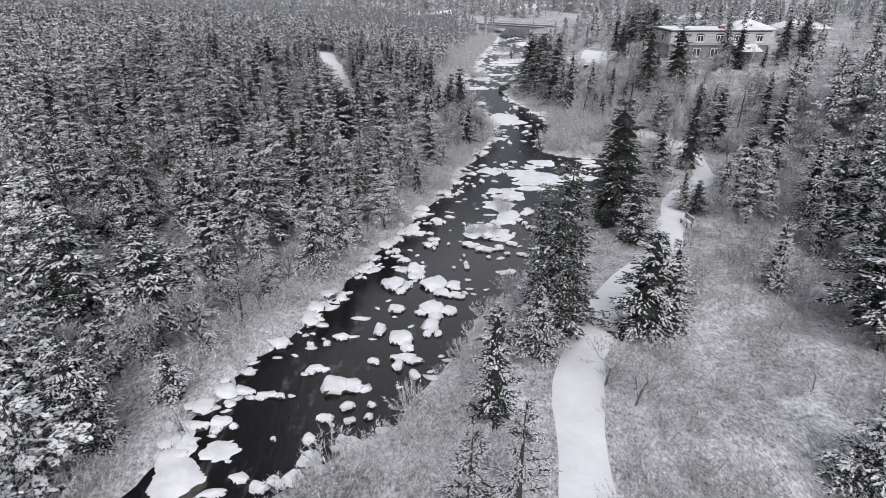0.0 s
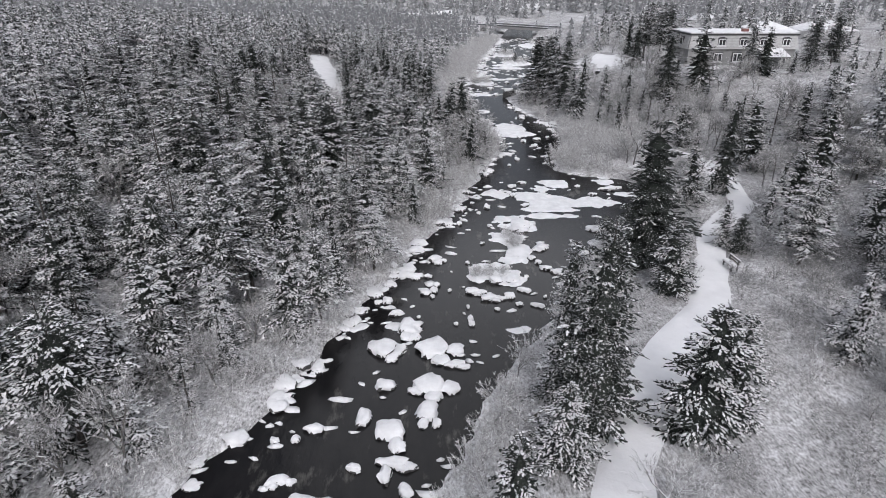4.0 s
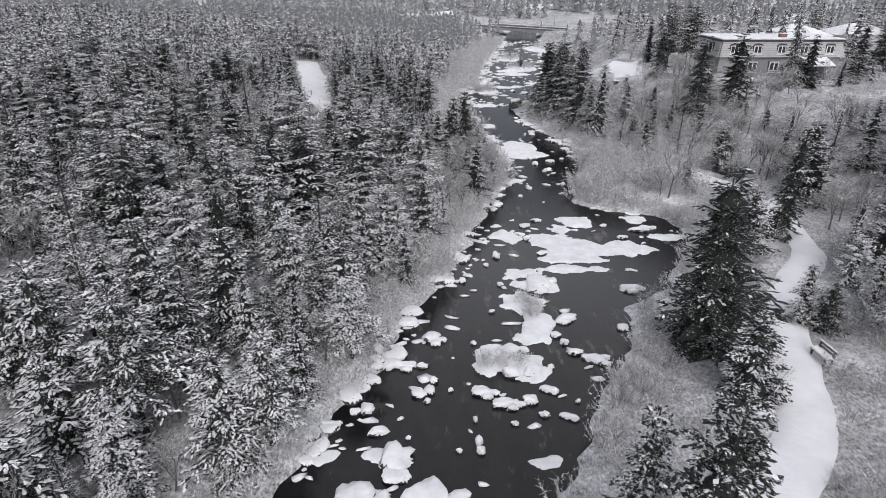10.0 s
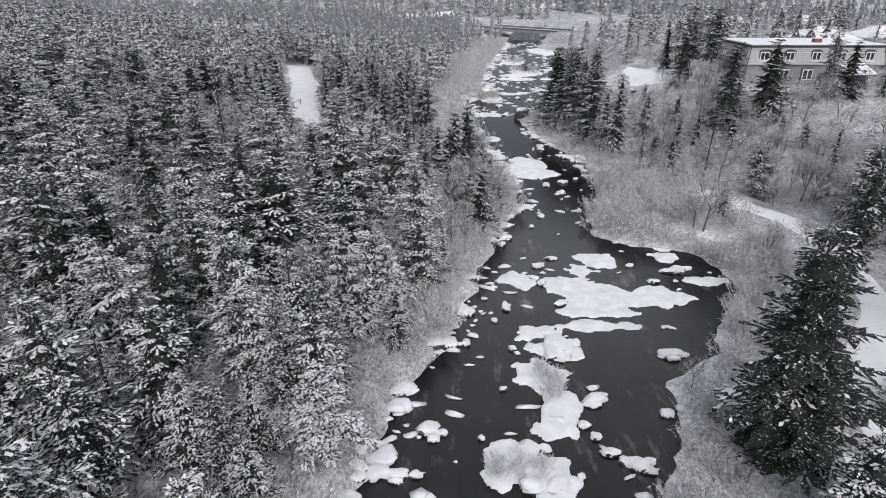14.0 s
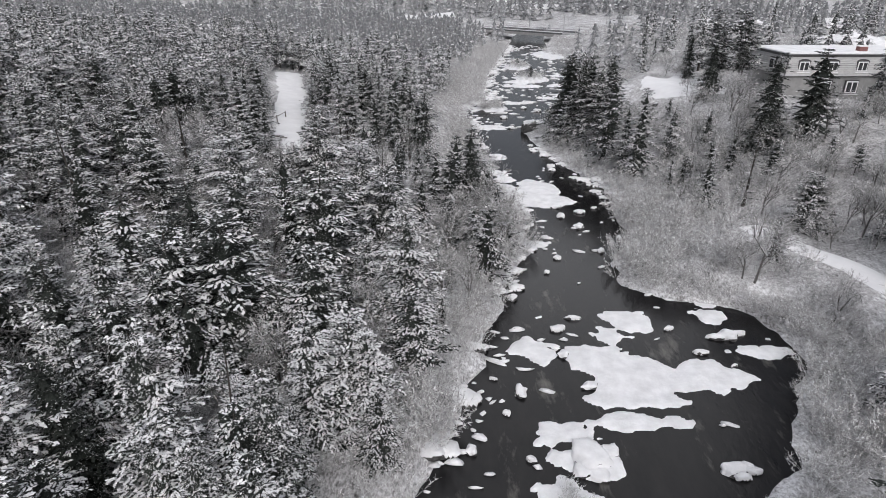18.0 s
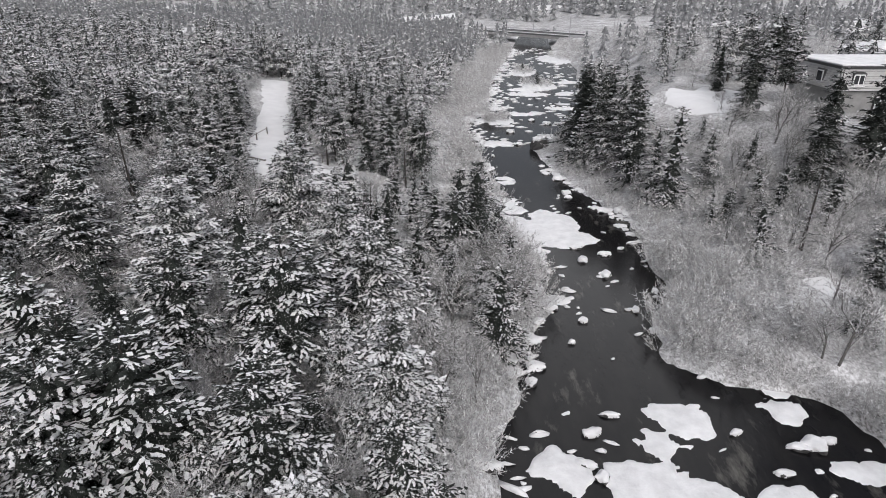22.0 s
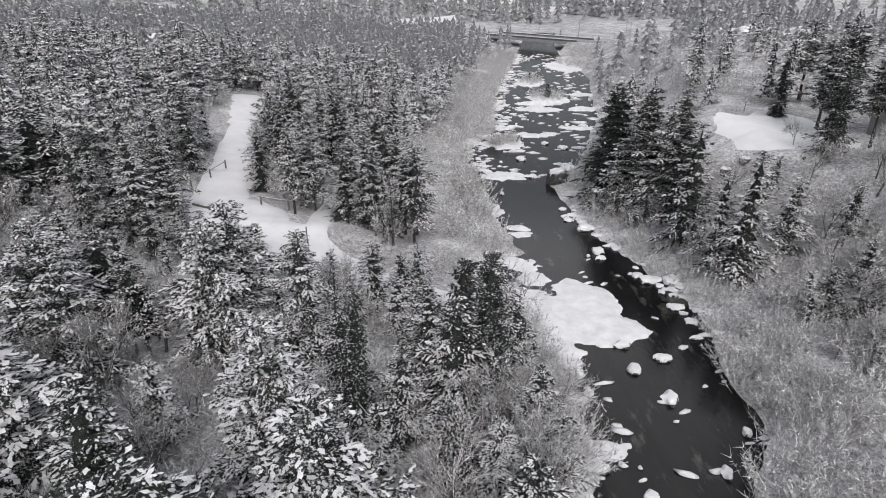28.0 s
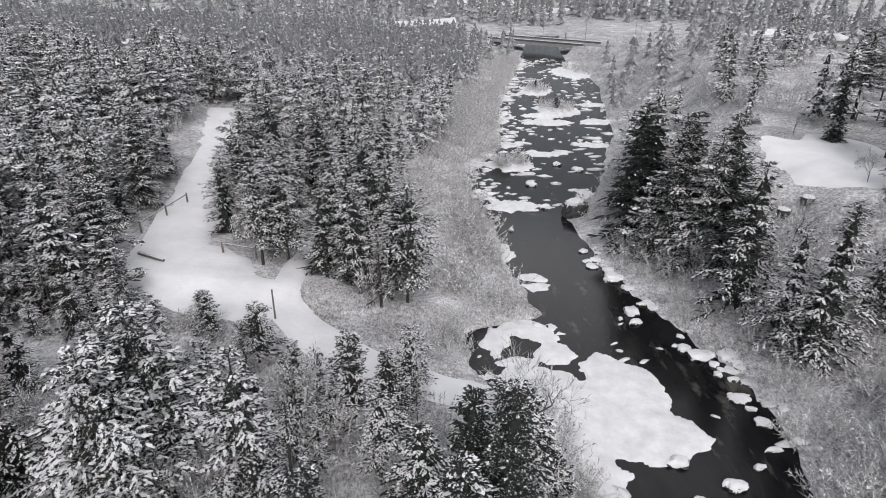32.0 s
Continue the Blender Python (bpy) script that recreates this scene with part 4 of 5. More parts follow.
def clear(x, y, d=2.0):
    """True where nothing tall may grow."""
    l, r = float(bank_left(y)), float(bank_right(y))
    if l - 1.2 < x < r + 1.2:
        return True
    if near_pt(x, y, RIGHT_TRAIL) < d + 0.9 or near_pt(x, y, LEFT_TRAIL) < d + (2.2 if y > 111 else 1.1) or near_pt(x, y, UPPER_TRAIL) < d + 0.2:
        return True
    if math.hypot((x + 18.5) / 4.5, (y - 112.5) / 3.5) < 1:
        return True
    if math.hypot((x - GARDEN[0]) / GARDEN[2], (y - GARDEN[1]) / GARDEN[3]) < 1:
        return True
    if 37.5 < x < 60.5 and 107.5 < y < 127:
        return True
    return False


count = {"spruce": 0, "fir": 0, "thin": 0, "bare": 0, "young": 0}


def wood_at(x, y):
    """How thick the conifers stand, 0 to 1."""
    if x < bank_left(y):
        d = float(bank_left(y)) - x
        v = 0.95 if d > 3 else (0.6 if y < 66 else 0.3)
        if 66 < y < 91 and 3 < d < 34:
            v *= 0.55
        if 100 < y < 160 and d < 7:
            v *= 0.1
        return v * (0.42 + 0.62 * vnoise(x, y, 9, 91))
    d = x - float(bank_right(y))
    if y < 47:
        return 0.015 if x < 25 else 0.5
    if y < 90:
        return 0.06 if x < 27 else 0.4
    if 23.5 < x < 36 and 94 < y < 109:
        return 0.14
    if x > 30 and 86 < y < 112:
        return 0.12
    return 0.08 if d < 3.5 or y < 95 and d < 14 else (0.35 if x > 29 else 0.42)


mid, back_wood, far = [], [], []
for y0 in np.arange(14, 112, 2.35):
    half = 0.7 * y0 + 7
    for x0 in np.arange(-half, half, 2.35):
        x, y = x0 + RNG.uniform(-1, 1), y0 + RNG.uniform(-1, 1)
        if clear(x, y) or RNG.rand() > wood_at(x, y):
            continue
        side_left = x < bank_left(y)
        edge = min(1.0, (float(bank_left(y)) - x if side_left else x - float(bank_right(y))) / 12)
        h = RNG.uniform(4.6, 8.8) * (0.7 + 0.3 * edge)
        if x > 22 and 86 < y:
            h *= 0.6
        if -26 < x < -2 and 94 < y < 107:
            h = min(h, 4.6 if y < 102 else 3.6)
        if abs(x) > 44 or x < -0.62 * y - 4:
            mid.append((x, y, h / 7.5))
            continue
        u = RNG.rand()
        if u < 0.36 and count["spruce"] < 255:
            plant(SPRUCE if RNG.rand() < 0.9 else DARK, x, y, h, 8.0, RNG.uniform(0.85, 1.2))
            count["spruce"] += 1
        elif u < 0.68 and count["fir"] < 285:
            plant(FIR, x, y, h * 1.08, 8.0, RNG.uniform(0.85, 1.25))
            count["fir"] += 1
        elif u < 0.86 and count["young"] < 290:
            plant(YOUNG, x, y, h * RNG.uniform(0.4, 0.75), 4.0, RNG.uniform(0.9, 1.3))
            count["young"] += 1
        elif count["thin"] < 280:
            plant(THIN, x, y, h, 8.0, RNG.uniform(0.9, 1.2))
            count["thin"] += 1
# tall firs with bare trunks round the clearing and between the trails
for y0 in np.arange(111, 137, 2.3):
    for x0 in np.arange(-27, 1, 2.3):
        x, y = x0 + RNG.uniform(-0.9, 0.9), y0 + RNG.uniform(-0.9, 0.9)
        d = float(bank_left(y)) - x
        if clear(x, y, 1.0) or d < 8 or RNG.rand() > 0.88:
            continue
        if RNG.rand() < 0.55:
            plant(FIR, x, y, RNG.uniform(5.5, 8.5), 8.0, RNG.uniform(0.7, 1.0))
        else:
            plant(SPRUCE, x, y, RNG.uniform(4.5, 8), 8.0, RNG.uniform(0.75, 1.0))
for x, y, h in ((-14.5, 105.3, 2.6), (-13.6, 104.4, 3.4), (-16.8, 104.8, 2.6), (-11.2, 103.0, 2.6), (-10.6, 101.6, 2.8), (-19.5, 104.5, 3.4), (-20.8, 103.4, 4.0), (-6.2, 99.6, 2.2), (-1.6, 99.2, 4.8), (-8.2, 100.4, 2.4), (-23.4, 105.5, 4.4), (-5, 96, 3), (-9, 97.5, 3), (-12.4, 98.4, 3.4), (-16, 99, 3.4), (-1, 96.5, 3.2)):
    plant(THIN if RNG.rand() < 0.4 else FIR, x, y, h, 8.0, 1.0)

for x, y in ((8.9, 26.4), (9.9, 24.4)):
    plant(BARE, x, y, 3.6, 5.5, 1.5)
for x, y, h in ((-9.5, 55, 5), (-12.6, 52, 5.5), (-7, 50.5, 4.4), (-6, 75, 5), (-10, 78, 5.2), (-14, 82, 5), (-18, 86, 5.4), (-8.5, 84, 4.8), (-22, 80, 5.2), (-13, 91, 4.6),
                (-3, 79, 4.4), (-19, 93, 4.4), (-26, 90, 5), (28, 103, 4.6), (24.5, 112.5, 5), (18.6, 113.8, 4), (27, 107, 4.8), (31, 116, 3), (34.5, 127, 3.2), (37, 121, 3), (33, 130, 4.2), (24, 92, 4.4), (28, 93, 4.5),
                (22, 62, 4), (26, 73, 4), (34, 90, 5), (39, 96, 5), (42, 101, 5), (47, 103, 4.6), (17, 38, 3.0), (22, 33, 2.6), (26, 29, 3), (20, 26, 2.4), (4.4, 37.4, 3), (10.8, 46.8, 3.2), (14.2, 57, 2.8)):
    plant(BARE, x, y, h, 5.5)

for k in range(300):
    y = RNG.uniform(64, 110) if k % 2 else RNG.uniform(24, 112)
    x = RNG.uniform(-34, float(bank_left(y)) - 1.5) if k % 3 else float(bank_right(y)) + RNG.uniform(4, 30)
    if not clear(x, y, 1.2) and not (y < 62 and x > 6) and not (y > 95 and -26 < x < -2):
        plant(BARE, x, y, RNG.uniform(3.6, 7.0), 5.5)

# ------------------------------------------------------------------ brush and far woods


def scatter_array(bag, v, t, q, x, y, z, s, turn):
    c, n = math.cos(turn), math.sin(turn)
    w = v * s
    w = np.stack([w[:, 0] * c - w[:, 1] * n + x, w[:, 0] * n + w[:, 1] * c + y, w[:, 2] + z], 1)
    bag.add(w, t, q)


def shrub(seed, stems, twigs, h, rad, blade=0.013):
    """A rounded leafless bush: stems that fan out and many fine twigs, as slim blades."""
    r = np.random.RandomState(seed)
    a, k = r.uniform(0, 6.283, stems), np.sqrt(r.rand(stems))
    b = np.stack([np.cos(a) * k * rad * 0.3, np.sin(a) * k * rad * 0.3, 0 * a], 1)
    tip = np.stack([np.cos(a) * k * rad, np.sin(a) * k * rad, h * np.sqrt(1.05 - 0.8 * k * k) * r.uniform(0.75, 1.05, stems)], 1)
    pick = r.randint(0, stems, twigs)
    f = r.uniform(0.4, 1.0, twigs)[:, None]
    q = b[pick] + (tip - b)[pick] * f
    out = (tip - b)[pick]
    out /= np.linalg.norm(out, axis=1)[:, None]
    d = (out * 0.6 + r.normal(0, 0.65, (twigs, 3)) + [0, 0, 0.1]) * ((0.07 * h + 0.08) * r.uniform(0.5, 1.5, (twigs, 1)))
    clump = r.rand(twigs) < 0.3
    d *= np.where(clump, 0.45, 1.0)[:, None]
    b, tip = np.concatenate([b, q]), np.concatenate([tip, q + d])
    u = np.cross(tip - b, r.normal(0, 1, tip.shape))
    u /= np.linalg.norm(u, axis=1)[:, None] + 1e-6
    w = np.concatenate([np.full(stems, blade * 0.8), np.where(clump, blade * 2.6, blade)])[:, None]
    v = np.stack([b - u * w, b + u * w, tip], 1).reshape(-1, 3)
    return v, np.arange(len(b))[:, None] * 3 + [0, 1, 2], None


SHRUBS = [shrub(300 + k, 24, 500, (1.7, 2.1, 1.9, 1.5, 2.3, 1.8)[k], (1.5, 1.35, 1.7, 1.4, 1.5, 1.8)[k], 0.014) for k in range(6)]
LOW = [shrub(320 + k, 40, 100, 0.55, 0.95) for k in range(5)]
WIDE = [shrub(360 + k, 10, 100, 1.4, 1.25, 0.026) for k in range(4)]
TALL = [shrub(340 + k, 18, 340, 3.2, 1.7, 0.016) for k in range(5)]


def brush(name, spots, kinds, material, label, level=None):
    bag = Bag()
    ground_z = height(*np.array(spots).T[:2]) if level is None else np.full(len(spots), level)
    for (x, y, s), z in zip(spots, ground_z):
        scatter_array(bag, *kinds[RNG.randint(len(kinds))], x, y, z - 0.03, s, RNG.uniform(0, 6.3))
    tagged(part_mesh(name, bag.mesh(name), material), label, "brush", kind="stuff")


bank, wood_floor, meadow, far_bank = [], [], [], []
for k in range(400):
    y = RNG.uniform(16, 112)
    if RNG.rand() < 0.5:
        x = float(bank_left(y)) - 0.3 - abs(RNG.normal(0, 2.2))
    else:
        x = float(bank_right(y)) + 0.3 + abs(RNG.normal(0, 2.4))
    if near_pt(x, y, RIGHT_TRAIL) > 2.2 and near_pt(x, y, LEFT_TRAIL) > 2.4:
        bank.append((x, y, RNG.uniform(0.4, 1.15)))
for k in range(150):
    y = RNG.uniform(77.6, 98)
    x = float(bank_right(y)) + 0.2 + 13 * RNG.rand() ** 1.3
    if near_pt(x, y, RIGHT_TRAIL) > 2.2 and vnoise(x, y, 3.2, 45) > 0.36:
        bank.append((x, y, RNG.uniform(0.75, 1.3)))
for x, y, q in ((16.5, 80.6, 1.5), (18.4, 82.4, 1.3), (20.8, 81.2, 1.6), (17.6, 85.4, 1.4), (23, 84, 1.3), (20.4, 88, 1.5), (19.4, 92.6, 1.3), (23.4, 91, 1.6), (21.6, 96.4, 1.5), (25.2, 94.8, 1.3), (27, 90.6, 1.4), (19.8, 99.6, 1.2)):
    bank.append((x, y, q))
for k in range(75):
    y = RNG.uniform(60, 100)
    x = float(bank_left(y)) - 0.4 - 3.5 * RNG.rand()
    if near_pt(x, y, LEFT_TRAIL) > 2.4 and vnoise(x, y, 3.2, 46) > 0.4:
        bank.append((x, y, RNG.uniform(0.9, 1.45)))
islet = []
for k in range(44):
    a, q = RNG.uniform(0, 6.3), math.sqrt(RNG.rand())
    x, y = ((3.7 + 1.5 * q * math.cos(a), 51.0 + 0.8 * q * math.sin(a)), (6.1 + 0.7 * q * math.cos(a), 57.6 + 1.9 * q * math.sin(a)))[k % 2]
    islet.append((x, y, RNG.uniform(0.28, 0.45)))
for k in range(700):
    y = RNG.uniform(16, 128)
    x = RNG.uniform(-0.72 * y - 8, 0.72 * y + 8)
    if not clear(x, y, 0.9) and not (y < 40 and 8 < x < 25 and RNG.rand() < 0.4):
        wood_floor.append((x, y, RNG.uniform(0.4, 1.1)))
for k in range(700):
    y = RNG.uniform(14, 62)
    x = RNG.uniform(6, 32)
    if not clear(x, y, 0.9) and vnoise(x, y, 5, 33) > 0.3:
        meadow.append((x, y, RNG.uniform(0.5, 1.1)))
for k in range(300):
    y = RNG.uniform(15, 64)
    x = RNG.uniform(7, 10 + 0.62 * y)
    open_snow = math.hypot((x - 20) / 5, (y - 29.5) / 3) < 1 or math.hypot((x - 15) / 2.6, (y - 21) / 2.4) < 1
    if not clear(x, y, 0.5) and not open_snow:
        wood_floor.append((x, y, RNG.uniform(0.35, 0.85) * (1 if y < 34 else 1.25)))
for k in range(60):
    y = RNG.uniform(14, 34)
    x = float(bank_right(y)) + RNG.uniform(0.5, 10)
    if near_pt(x, y, RIGHT_TRAIL) > 2.0 and x < float(np.interp(y, (14, 20, 27, 34), (5, 6, 7, 9))):
        bank.append((x, y, RNG.uniform(0.45, 0.9)))
for k in range(50):
    y = RNG.uniform(60, 77)
    x = float(bank_right(y)) + 0.3 + 4 * RNG.rand()
    if near_pt(x, y, RIGHT_TRAIL) > 2.2:
        bank.append((x, y, RNG.uniform(0.6, 1.1)))
brush("islet_brush", islet[:44], SHRUBS, FROST_TWIG, "frosted brush on the river islets", 0.2)
brush("bank_brush", bank, SHRUBS, FROST_TWIG, "frosted leafless alder brush along the water")
brush("undergrowth", wood_floor, SHRUBS, TWIG, "frosted leafless bushes between the trees")
tall = []
for k in range(400):
    y = RNG.uniform(108, 205)
    x = RNG.uniform(-70, float(bank_left(y)) - 5)
    if not clear(x, y, 1.4):
        tall.append((x, y, RNG.uniform(0.8, 1.5)))
for k in range(900):
    y = RNG.uniform(50, 262) if k % 3 else RNG.uniform(66, 108)
    x = RNG.uniform(float(bank_right(y)) + 6, 0.72 * y + 10) if k % 3 else RNG.uniform(-40, float(bank_left(y)) - 4)
    if not clear(x, y, 1.4) and not (y < 92 and x < 27 and x > 0) and not (-26 < x < -2 and 97 < y < 108):
        tall.append((x, y, RNG.uniform(0.7, 1.25)))
for k in range(220):
    y = RNG.uniform(93, 135)
    x = float(bank_right(y)) + RNG.uniform(2, 26)
    if not clear(x, y, 1.2) and x < 37:
        tall.append((x, y, RNG.uniform(0.55, 1.0)))
brush("leafless_thicket", tall, TALL, FROST_TWIG, "tall grey leafless thicket frosted with snow")
brush("meadow_brush", meadow, LOW, DRY, "low dry brush and grass in snow")


def flat(pair):
    return [b.arrays() for b in pair]


MID = [flat(conifer(np.random.RandomState(400 + k), 7.5, (2.2, 2.5, 2.0, 2.4, 2.1)[k], 8, 5, 4, (0.85, 0.65, 0.75, 0.92, 0.7)[k], (0.08, 0.15, 0.1, 0.25, 0.08)[k], 1.0, 1.3, (5, 7), (0.7, 0.62, 0.75, 0.55, 0.7)[k], 0.6, 0.35, 1.7, 3, 0)) for k in range(5)]
FAR = [flat(conifer(np.random.RandomState(420 + k), 8, (2.1, 2.4, 1.9)[k], 5, 4, 1, 0.5, 0.06, 1.0, 2.0, (5, 7), 0.7, 0.8, 0.35, 2.0, 1, 0)) for k in range(3)]
POLE = (np.array([(1, 0, 0), (-0.5, 0.87, 0), (-0.5, -0.87, 0), (0.15, 0, 1), (-0.08, 0.13, 1), (-0.08, -0.13, 1)]), None, np.array([(0, 1, 4, 3), (1, 2, 5, 4), (2, 0, 3, 5)]))


def woods(name, spots, kinds, label, leaves):
    a, b, c = Bag(), Bag(), Bag()
    ground_z = height(*np.array(spots).T[:2])
    for (x, y, s), z in zip(spots, ground_z - 0.1):
        turn = RNG.uniform(0, 6.3)
        needles, snow = kinds[RNG.randint(len(kinds))]
        fat = RNG.uniform(0.95, 1.25)
        for bag, (v, tr, q) in ((a, needles), (b, snow)):
            scatter_array(bag, v * [fat, fat, 1], tr, q, x, y, z, s, turn)
        v = POLE[0] * [0.13 * s, 0.13 * s, 7.4 * s] + [x, y, z]
        c.add(v, None, POLE[2])
    top = new(name)
    tagged(top, label, "woods", kind="stuff")
    part_mesh("trunk", c.mesh("trunk"), BARK, top)
    crown = part_mesh("crown", a.mesh("crown"), leaves, top)
    part_mesh("bough_snow", b.mesh("bough_snow"), CROWN_SNOW, crown)


ROAD_A, ROAD_B = (5, 309), (84, 233)


def road_gap(x, y):
    return near_pt(x, y, ((-160, 372), ROAD_A, ROAD_B, (170, 215))) < 8


for y0 in np.arange(112, 300, 2.9):
    for x0 in np.arange(-0.76 * y0, 0.76 * y0, 2.9):
        x, y = x0 + RNG.uniform(-1.4, 1.4), y0 + RNG.uniform(-1.4, 1.4)
        if clear(x, y) or road_gap(x, y) or (y < 137 and -27 < x < 1):
            continue
        if x < bank_left(y):
            d = float(bank_left(y)) - x
            p = (0.92 if d > 8 else 0.06) * (0.65 + 0.5 * vnoise(x, y, 9, 79))
            if y > 225 and d < 20:
                p = 0.15
        else:
            d = x - float(bank_right(y))
            p = (0.13 if y < 190 else 0.3) * (0.4 + vnoise(x, y, 14, 77)) if y < 235 else 0.2
            if d < 5:
                p = 0.1
            if y > 215 and d < 45:
                p = 0.02
        if RNG.rand() < p:
            # trees past y 175 go to the wood with haze-greyed needles
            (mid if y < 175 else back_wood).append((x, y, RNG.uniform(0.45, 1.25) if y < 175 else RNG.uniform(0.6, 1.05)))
for y0 in np.arange(300, 800, 9.0):
    for x0 in np.arange(-0.8 * y0, 0.8 * y0, 9.0):
        x, y = x0 + RNG.uniform(-4, 4), y0 + RNG.uniform(-4, 4)
        if bank_left(y) - 6 < x < bank_right(y) + 30 and y < 400:
            continue
        if road_gap(x, y) or (-40 < x < 60 and 300 < y < 345):
            continue
        if RNG.rand() < 0.85 * sstep(vnoise(x, y, 70, 81) * 2 - 0.4):
            far.append((x, y, RNG.uniform(1.3, 2.0)))
# haze lies in the needle colours, stronger in the two farther woods
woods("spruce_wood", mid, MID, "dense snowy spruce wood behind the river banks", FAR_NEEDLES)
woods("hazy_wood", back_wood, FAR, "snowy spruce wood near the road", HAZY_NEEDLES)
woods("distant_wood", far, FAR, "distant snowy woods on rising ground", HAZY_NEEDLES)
far_brush = []
for k in range(1100):
    y = RNG.uniform(112, 262)
    if RNG.rand() < 0.55:
        x = float(bank_left(y)) - 0.3 - abs(RNG.normal(0, 5))
    else:
        x = float(bank_right(y)) + 0.3 + abs(RNG.normal(0, 12))
    if not clear(x, y, 0.8) or x < bank_left(y) - 0.3 and near_pt(x, y, LEFT_TRAIL) > 3:
        far_brush.append((x, y, RNG.uniform(0.8, 1.7)))
for k in range(150):
    a, q = RNG.uniform(0, 6.3), math.sqrt(RNG.rand())
    cx, cy, rx, ry = ((20.4, 184, 3.4, 4.6), (19.5, 204, 2.6, 4.5), (8.5, 148, 2.4, 1.8), (34, 236, 3, 10))[k % 4]
    islet.append((cx + rx * q * math.cos(a), cy + ry * q * math.sin(a), RNG.uniform(0.7, 1.3)))
brush("far_islet_brush", islet[44:], WIDE, FROST_TWIG, "frosted brush on the shingle islets", 0.3)
brush("far_brush", far_brush, WIDE, FROST_TWIG, "frosted brush on the far banks")

# ------------------------------------------------------------------ house on the hill
HX0, HX1, HY0, HY1, HZ0, HZM, HZT = 40.6, 58.9, 112.0, 121.5, 7.9, 11.05, 13.2
house = new("house")
tagged(house, "two-storey house with a grey mansard storey and flat snowy roof", "house")
part("lower_wall", box((HX0 + HX1) / 2, (HY0 + HY1) / 2, (HZ0 + HZM) / 2, HX1 - HX0 - 0.5, HY1 - HY0 - 0.5, HZM - HZ0), RENDER_GREY, house, "plain grey rendered lower wall")
part("upper_wall", box((HX0 + HX1) / 2, (HY0 + HY1) / 2 + 0.1, (HZM + HZT) / 2, HX1 - HX0 - 0.7, HY1 - HY0 - 0.9, HZT - HZM - 0.02), RENDER_GREY, house)
ROWS_N = 9
for k in range(ROWS_N):
    f = (k + 0.5) / ROWS_N
    z, back = HZM + f * (HZT - HZM), 0.4 * f
    hgt = (HZT - HZM) / ROWS_N * 0.86
    part("siding_board", box((HX0 + HX1) / 2, HY0 + back - 0.1, z, HX1 - HX0 - 2 * back, 0.16, hgt, 0.015), SIDING, house)
    part("siding_board", box(HX0 + back - 0.1, (HY0 + HY1) / 2 + 0.1, z, 0.16, HY1 - HY0 - 2 * back, hgt, 0.015), SIDING, house)
roof = part("roof", box((HX0 + HX1) / 2, (HY0 + HY1) / 2, HZT + 0.14, HX1 - HX0 - 0.2, HY1 - HY0 - 0.2, 0.28, 0.03), DARK_TRIM, house, "dark eaves board")
bm = box((HX0 + HX1) / 2, (HY0 + HY1) / 2, HZT + 0.37, HX1 - HX0 - 0.3, HY1 - HY0 - 0.3, 0.18, 0.07)
part("roof_snow", bm, SNOW, roof, "thick white snow blanket")
chimney = part("chimney", box(50.7, 114.6, HZT + 0.6, 1.0, 0.8, 0.7, 0.04), BRICK_RED, house, "red brick chimney")
part("chimney_snow", box(50.7, 114.6, HZT + 0.99, 1.06, 0.86, 0.08, 0.03), SNOW, chimney)


def window(x, y, z, w, h, parent, arch=True, facing=0.0):
    win = part("window", box(x, y, z, w + 0.2, 0.3, h + 0.2, 0.03), DARK_TRIM, parent, "window in a dark arched surround")
    part("frame", box(x, y - 0.1, z, w, 0.22, h, 0.02), WHITE_PAINT, win, "white window frame")
    for k in (-1, 1):
        part("pane", box(x + k * w * 0.23, y - 0.2, z, w * 0.36, 0.05, h * 0.8), PANE, win)
    part("sill", box(x, y - 0.18, z - h / 2 - 0.12, w + 0.3, 0.28, 0.08, 0.01), WHITE_PAINT, win)
    if arch:
        bm = bmesh.new()
        bmesh.ops.create_cone(bm, cap_ends=True, segments=16, radius1=w * 0.62, radius2=w * 0.62, depth=0.34,
                              matrix=Matrix.Translation((x, y - 0.02, z + h * 0.5)) @ Matrix.Diagonal((1, 1, 0.38, 1)) @ Matrix.Rotation(radians(90), 4, "X"))
        part("hood", bm, DARK_TRIM, win, "dark arched hood")


for x in (42.7, 46.1, 49.6, 52.9, 56.7):
    window(x, HY0 + 0.12, 12.15, 1.15, 1.1, house)
for x in (45.8, 49.0):
    window(x, HY0 + 0.2, 9.75, 1.4, 1.4, house, False)
side_win = part("window", box(HX0 + 0.1, 115.2, 12.15, 0.3, 1.5, 1.5, 0.03), DARK_TRIM, house, "side window in a dark surround")
part("frame", box(HX0 - 0.02, 115.2, 12.15, 0.2, 1.15, 1.2, 0.02), WHITE_PAINT, side_win)
part("pane", box(HX0 - 0.11, 115.2, 12.15, 0.05, 0.9, 1.0), PANE, side_win)
porch = new("porch")
tagged(porch, "small lean-to porch with a sloping snowy roof", "porch")
part("wall", box(54.2, 110.7, 9.1, 3.2, 2.4, 2.4), DARK_WALL, porch)
bm = box(54.2, 110.5, 10.55, 4.2, 3.4, 0.16, 0.03)
bmesh.ops.rotate(bm, verts=bm.verts, cent=(54.2, 110.5, 10.55), matrix=Matrix.Rotation(radians(18), 3, "X"))
porch_roof = part("roof", bm, DARK_TRIM, porch)
bm = box(54.2, 110.5, 10.72, 4.1, 3.3, 0.2, 0.07)
